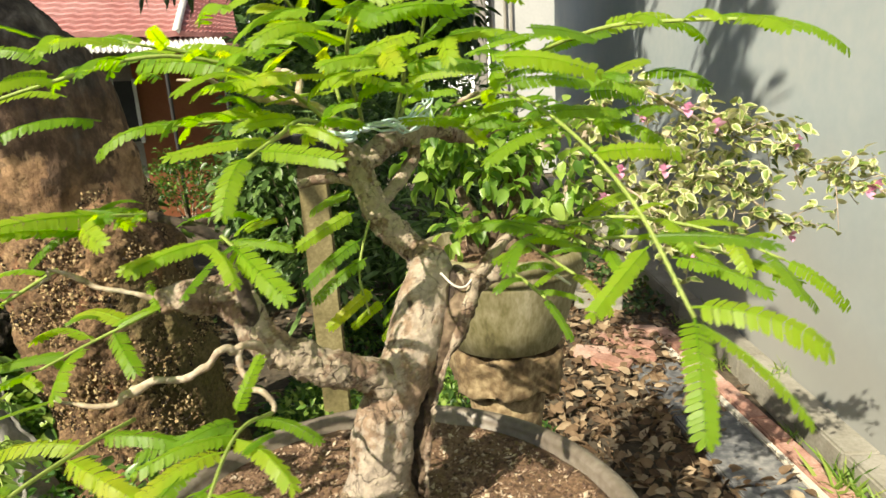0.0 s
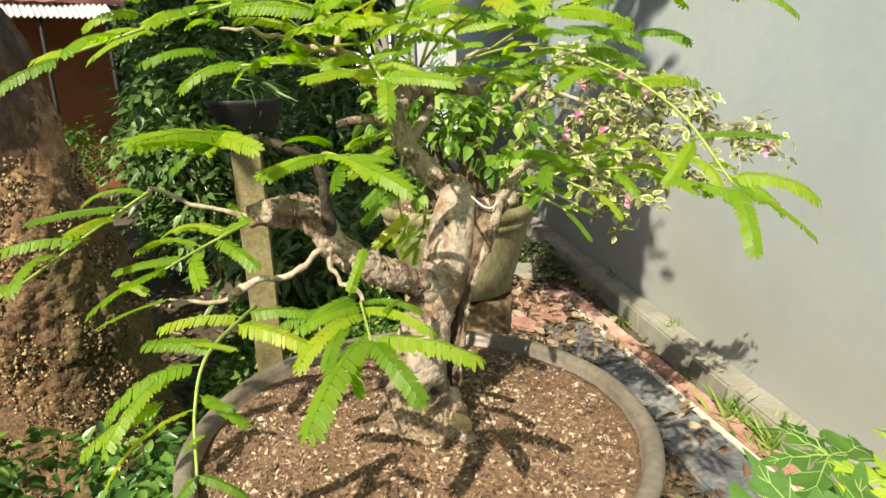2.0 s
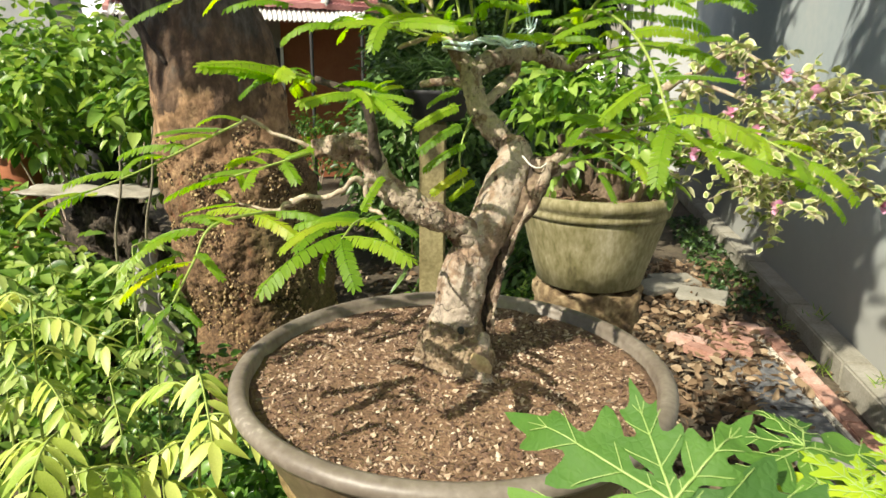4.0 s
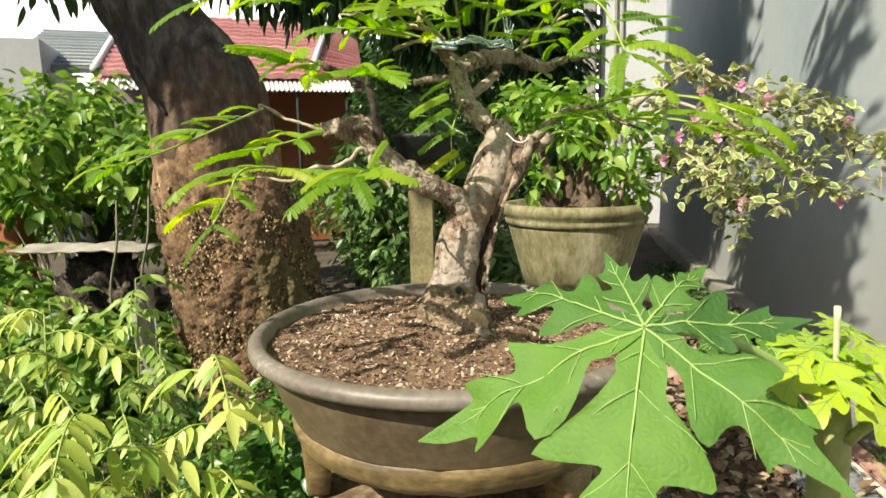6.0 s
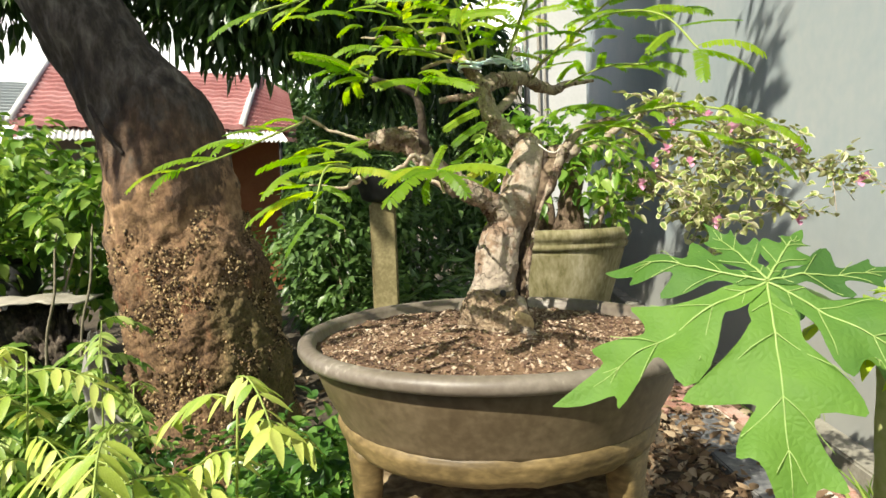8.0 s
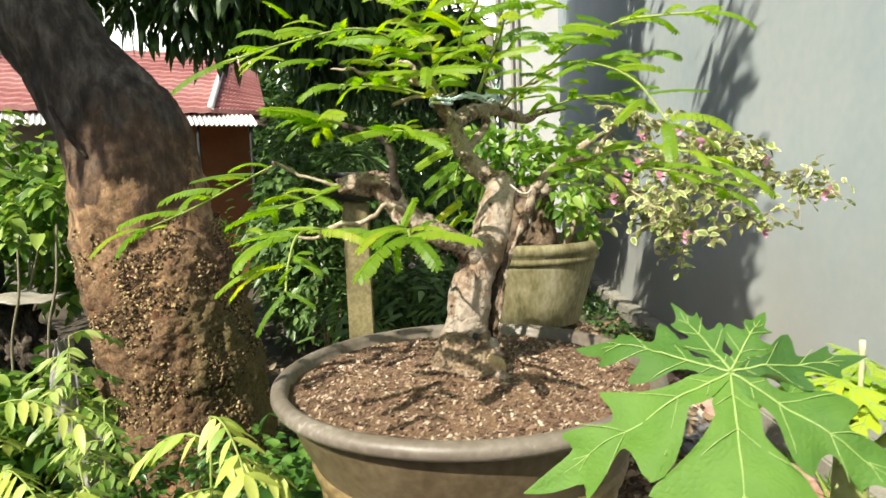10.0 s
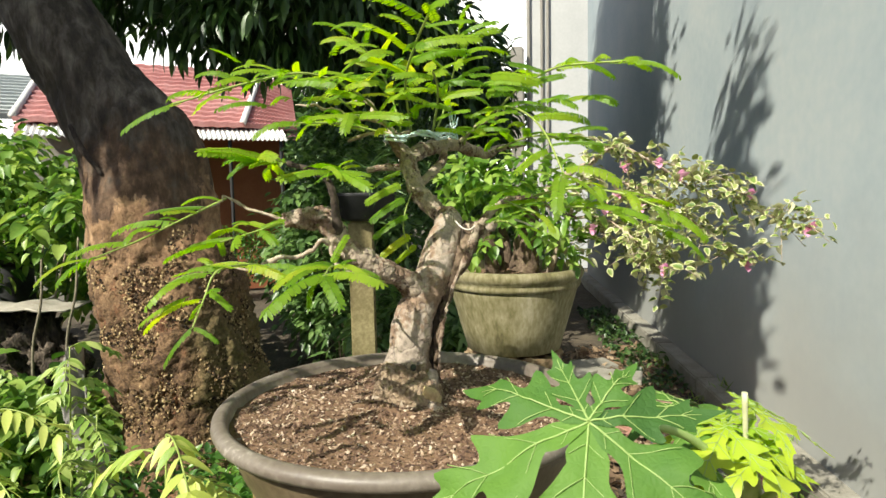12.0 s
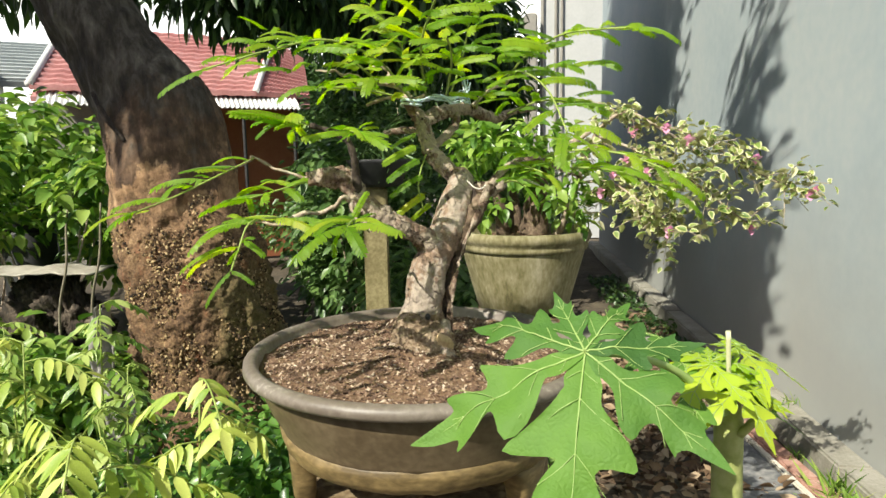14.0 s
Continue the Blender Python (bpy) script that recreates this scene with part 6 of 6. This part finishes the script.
# ---- papaya plant ----
papaya = thing("papaya_plant", "young papaya plant with broad lobed green leaves", "papaya", (0.37, 0.33, 0))
limb("stem", [(0.38, 0.34, -0.05, 0.03), (0.375, 0.335, 0.5, 0.026), (0.37, 0.33, 1.0, 0.022), (0.365, 0.325, 1.2, 0.019), (0.362, 0.322, 1.27, 0.014)], STEM_PAPAYA, papaya, "greenish ringed stem", 16, 10, 0.12, 30)
limb("petiole_stub", [(0.357, 0.3, 1.25, 0.0034), (0.348, 0.285, 1.3, 0.003), (0.342, 0.275, 1.352, 0.0034)], PALE_STALK, papaya, "pale cut leaf stalk", 8, 4)
limb("petiole_stub", [(0.375, 0.31, 1.2, 0.006), (0.39, 0.3, 1.225, 0.006), (0.405, 0.29, 1.25, 0.005)], STEM_PAPAYA, papaya, "", 8, 4)


def lobe(bm, veins, angle, length, width, lift, place):
    """One lobe with forward-swept side lobes, a strip on both sides of its rib."""
    ribs = (0, 0.05, 0.1, 0.16, 0.21, 0.25, 0.3, 0.36, 0.41, 0.45, 0.5, 0.55, 0.6, 0.66, 0.73, 0.83, 1)
    edge = ((0, 0.06), (0.07, 0.17), (0.15, 0.3), (0.19, 0.25), (0.23, 0.24), (0.29, 0.4), (0.4, 0.78), (0.54, 1.06), (0.5, 0.6), (0.5, 0.27), (0.55, 0.28), (0.64, 0.46), (0.76, 0.62), (0.73, 0.36), (0.75, 0.24), (0.85, 0.2), (1, 0.01))
    d, n = Vector((math.sin(angle), -math.cos(angle), 0)), Vector((math.cos(angle), math.sin(angle), 0))
    rows = []
    steps = (-1, -0.72, -0.4, 0, 0.4, 0.72, 1)
    wild = [(random.uniform(-0.028, 0.028), random.uniform(0.74, 1.2)) for k in range(2 * len(ribs))]
    for i, (s, (along, w)) in enumerate(zip(ribs, edge)):
        row = []
        for f in steps:
            shift, fat = wild[2 * i + (f > 0)] if 0.12 < s < 0.95 else (0, 1)
            reach = abs(f) ** 1.3
            q = d * length * (s + (along + shift + 0.03 * (f > 0) * (0.3 < s < 0.9) - s) * reach) + n * f * w * width * fat
            row.append(bm.verts.new(place(q, lift)))
        rows.append(row)
    for r0, r1 in zip(rows, rows[1:]):
        for k in range(len(steps) - 1):
            bm.faces.new((r0[k], r1[k], r1[k + 1], r0[k + 1]))
    veins.append([place(d * length * f, lift + 0.0009) for f in ribs[:-1]])
    for s0, s1, w in ((0.1, 0.17, 0.28), (0.25, 0.475, 0.92), (0.5, 0.7, 0.6), (0.68, 0.8, 0.2)):
        for sg in (-1, 1):
            veins.append([place(d * length * (s0 + (s1 - s0) * f) + n * sg * f * width * w, lift + 0.0011) for f in (0.0, 0.3, 0.6, 0.8)])


def papaya_leaf(at, turn, tilt, scale, droop, mat, label, stalk):
    r = Euler((radians(tilt), 0, radians(turn))).to_matrix()

    def place(q, lift):
        d = q.length
        wave = 0.016 * math.sin(q.x * 55) * math.sin(q.y * 48) * d / 0.2 + 0.009 * noise.noise(q * 26) * min(1, d / 0.06) + 0.003 * noise.noise(q * 80)
        return Vector(at) + r @ Vector((q.x, q.y, lift - droop * d * d / scale + wave))

    bm, veins = bmesh.new(), []
    for i, (ang, l, w) in enumerate(((0, 0.285, 0.094), (56, 0.235, 0.064), (-60, 0.285, 0.07), (106, 0.17, 0.044), (-108, 0.2, 0.05), (152, 0.12, 0.034), (-152, 0.13, 0.036))):
        lobe(bm, veins, radians(ang), l * scale, w * scale, 0.0008 * i, place)
    leaf = part("leaf", bm, mat, papaya, label)
    soft_edge = leaf.modifiers.new("rounded", "SUBSURF")
    soft_edge.levels = soft_edge.render_levels = 1
    for v in veins:
        w0 = (0.0016 if len(v) > 5 else 0.0006) * scale
        part("vein", tube(bmesh.new(), [(*c, w0 * (1 - 0.75 * k / len(v))) for k, c in enumerate(v)], 5, 2), VEIN, leaf, "pale yellow-green vein")
    limb("stalk", stalk, VEIN, leaf, "", 8, 5)


papaya_leaf((0.151, 0.172, 1.353), -14, 40, 0.79, 1.1, L_PAPAYA, "large deeply lobed green leaf", [(0.355, 0.31, 1.23, 0.006), (0.28, 0.27, 1.3, 0.005), (0.2, 0.21, 1.34, 0.0045), (0.151, 0.172, 1.35, 0.0035)])
papaya_leaf((0.3, 0.36, 1.3), 60, 10, 0.62, 1.2, L_PAPAYA, "smaller lobed green leaf", [(0.36, 0.325, 1.24, 0.005), (0.33, 0.35, 1.28, 0.004), (0.3, 0.36, 1.299, 0.003)])
for at, turn, tilt, s in (((0.33, 0.3, 1.3), -40, 20, 0.36), ((0.38, 0.34, 1.31), 70, 15, 0.34), ((0.36, 0.28, 1.28), 20, 30, 0.32), ((0.385, 0.31, 1.27), 95, 25, 0.22)):
    papaya_leaf(at, turn, tilt, s, 1.0, L_PAPAYA_YOUNG, "bright yellow-green young leaf", [(0.362, 0.322, 1.26, 0.004), ((0.362 + at[0]) / 2, (0.322 + at[1]) / 2, 1.29, 0.0035), (*at, 0.003)])

# ---- young shrubs with pale feathered leaves on the left ----
def pinnate_shrub(at, high, fronds, size, mat, label, lean=(0, 0), rnd=1):
    s = thing("young_shrub", label, "shrub", at, "young shrubs by the pot")
    random.seed(rnd)
    top = Vector(at) + Vector((lean[0], lean[1], high))
    limb("stem", [(*at, 0.006), (at[0] + lean[0] * 0.3, at[1] + lean[1] * 0.3, at[2] + high * 0.5, 0.0045), (*top, 0.002)], SHOOT, s, "", 7, 5)
    for i in range(fronds):
        w = i * 2.4 + random.uniform(-0.3, 0.3)
        k = 0.55 + 0.45 * (i + 1) / fronds
        base = Vector(at).lerp(top, k)
        d = Vector((math.cos(w), math.sin(w), 0))
        l = size * random.uniform(1.8, 2.7)
        rib = [base + d * l * f + Vector((0, 0, l * (0.4 * f - 0.7 * f * f))) for f in (0, 0.33, 0.66, 1.0)]
        pts = [(*q, 0.002) for q in rib]
        fr = limb("frond", pts, SHOOT, s, "", 5, 4)
        line = curve_points(pts, 8)
        pairs = 6
        spots = []
        for j in range(pairs):
            q = line[int((0.22 + 0.78 * j / (pairs - 1)) * (len(line) - 1))][:3]
            for sg in (-1, 1):
                side = Vector((-d.y, d.x, 0)) * sg
                spots.append((Vector(q), side * 0.95 + d * 0.5 + Vector((0, 0, -0.55 + random.uniform(-0.3, 0.3)))))
        spots.append((Vector(line[-1][:3]), d + Vector((0, 0, -0.6))))
        for q, aim in spots:
            x = aim.normalized()
            y = Vector((0, 0, 1)).cross(x).normalized()
            ob = link_mesh("leaflet", LEAFLET_PALE if mat is L_YELLOW else LEAFLET_GREEN, mat, fr)
            ob.matrix_basis = Matrix.Translation(q - Vector(at)) @ Matrix((x, y, x.cross(y))).transposed().to_4x4() @ Matrix.Rotation(random.uniform(-0.4, 0.4), 4, "X") @ Matrix.Scale(size * random.uniform(0.8, 1.15), 4)


LEAFLET_PALE = mesh_of("leaflet", *blade(0.17, 6, 0.12, 0.26))
LEAFLET_GREEN = mesh_of("leaflet", *blade(0.21, 5, 0.1, 0.2))
YOUNG = ((-0.62, 0.67, 1.13, 11, 0.064, 1), (-0.79, 0.56, 1.07, 11, 0.076, 2), (-1.22, 0.92, 1.13, 10, 0.07, 20), (-0.98, 1.0, 0.92, 7, 0.052, 4), (-1.45, 1.05, 1.06, 9, 0.056, 19))
YOUNG += ((-1.75, 1.25, 1.06, 9, 0.06, 21), (-1.46, 1.6, 1.08, 12, 0.06, 8), (-1.9, 0.95, 0.98, 8, 0.055, 13), (-2.05, 1.5, 1.0, 9, 0.055, 17), (-1.25, 1.4, 0.9, 7, 0.046, 7), (-2.1, 1.95, 0.9, 9, 0.05, 18))
for x, y, h, n, s, k in YOUNG:
    pale_one = k in (1, 2, 20)
    pinnate_shrub((x, y, 0.0), h, n, s, L_YELLOW if pale_one else L_YOUNG, "young shrub with pale yellow-green feathered leaves" if pale_one else "young shrub with green feathered leaves", (0.05 * math.sin(k), 0.04 * math.cos(k)), k)
for x, y, h, r, n in ((-0.75, 1.35, 0.55, 0.32, 50), (-0.5, 0.95, 0.72, 0.22, 60), (-1.1, 1.7, 0.45, 0.35, 40), (-0.35, 1.5, 0.4, 0.3, 45), (-0.9, 0.8, 0.3, 0.28, 16)):
    shrub("low_shrub", (x, y, 0), (r, r * 0.9, 0.22), h, int(1.5 * n), 12, 0.046, BLADE_HEART, L_BROAD, "low shrub with small dark green leaves", 0.08, 4, "low shrubs by the pot")
board = thing("white_sheet", "pale broken roofing sheet lying on dark rubble", "sheet", (-3.0, 3.3, 0))
bm = bmesh.new()
bmesh.ops.create_grid(bm, x_segments=40, y_segments=16, size=0.5)
for v in bm.verts:
    x, y = v.co.x, v.co.y
    x, y = x * 0.85 + 0.05 * noise.noise((y * 9, 0, 1)), y * 0.36 + 0.06 * noise.noise((x * 8, 2, 0))
    v.co = pose(-3.02, 3.3, 0.93, 0, 0, 12) @ Vector((x, y, 0.03 * noise.noise((x * 4, y * 4, 0)) + 0.004 * math.sin(x * 40)))
bmesh.ops.solidify(bm, geom=bm.faces[:], thickness=0.012)
part("panel", bm, DUSTY, board)
part("rubble", lump((-3.0, 3.42, 0.42), (0.33, 0.11, 0.5), 0.1, 0.05, 5), TREE_BARK, board, "dark rubble heap")
bag = thing("torn_bag", "torn greyish white bag against the tree", "bag", (-1.9, 2.3, 0))
bm = bmesh.new()
bmesh.ops.create_grid(bm, x_segments=24, y_segments=60, size=0.5)
for v in bm.verts:
    x, s = v.co.x, v.co.y + 0.5
    wide = 0.13 * (1 - 0.75 * s) + 0.03 * noise.noise((s * 7, 0, 3))
    fold = 0.035 * noise.fractal(Vector((x * 5, s * 7, 1)), 1, 2, 3) + 0.012 * math.sin(x * 14 + s * 5)
    v.co = Vector((-1.84 + x * wide * 2 + 0.03 * math.sin(s * 6), 2.2 + fold + 0.25 * x * x, 0.02 + 0.9 * s + 0.03 * noise.noise((x * 6, 5, s * 3))))
bmesh.ops.solidify(bm, geom=bm.faces[:], thickness=0.006)
part("sack", bm, CLOTH, bag)
slabs = thing("broken_slab", "broken pale cement slabs behind the cement pot", "slab", (0.75, 3.2, 0))
for dx, dy, a, z in ((0.2, 1.95, 20, 0.04), (0.34, 1.52, -15, 0.06), (0.02, 1.7, 40, 0.05)):
    part("piece", block(bmesh.new(), (0.36, 0.28, 0.04), (0.75 + dx, 3.2 + dy, z), a, 0.006, 0.01), KERB, slabs, soft=False)

# ---- scraps in the shade behind the cement pot ----
PLASTIC = surface("worn_plastic", [(0.3, (0.34, 0.37, 0.4)), (0.55, (0.5, 0.54, 0.58)), (0.75, (0.62, 0.65, 0.68))], 6, 60, 0.5, 0.25)


def crumpled(size, cells, rough, seed):
    """A thin sheet with soft dents, creases and uneven edges, lying about its own origin."""
    random.seed(seed)
    bm = bmesh.new()
    rows = []
    for i in range(cells + 1):
        row = []
        for j in range(cells + 1):
            u, v = i / cells - 0.5, j / cells - 0.5
            edge = 0.05 if max(abs(u), abs(v)) > 0.49 else 0.015
            crease = rough * (abs((u * 2.3 + v + seed) % 1.0 - 0.5) + 0.5 * random.random())
            row.append(bm.verts.new(((u + random.uniform(-edge, edge)) * size[0], (v + random.uniform(-edge, edge)) * size[1], crease)))
        rows.append(row)
    for i in range(cells):
        for j in range(cells):
            bm.faces.new((rows[i][j], rows[i + 1][j], rows[i + 1][j + 1], rows[i][j + 1]))
    bmesh.ops.solidify(bm, geom=bm.faces[:], thickness=0.003)
    return bm


sheet = thing("plastic_sheet", "pale blue-grey plastic sheet lying beside the wall", "sheet", (1.0, 6.7, 0.03))
ob = part("panel", crumpled((0.55, 0.75), 8, 0.03, 3), PLASTIC, sheet)
ob.matrix_basis = pose(0, 0, 0.08, 13, -6, 24)
for k, (x, y, turn) in enumerate(((0.92, 5.3, 20), (0.97, 5.7, 130), (0.93, 5.52, 75))):
    scrap = thing("plastic_scrap", "small crumpled grey plastic scrap on the leaf litter", "scrap", (x, y, ground_height(x, y)), "plastic scraps on the path")
    ob = part("film", crumpled((0.13 + 0.03 * (k % 3), 0.09), 5, 0.025, 11 + k), PLASTIC, scrap)
    ob.matrix_basis = pose(0, 0, 0.005, 3 * k - 3, 3, turn)
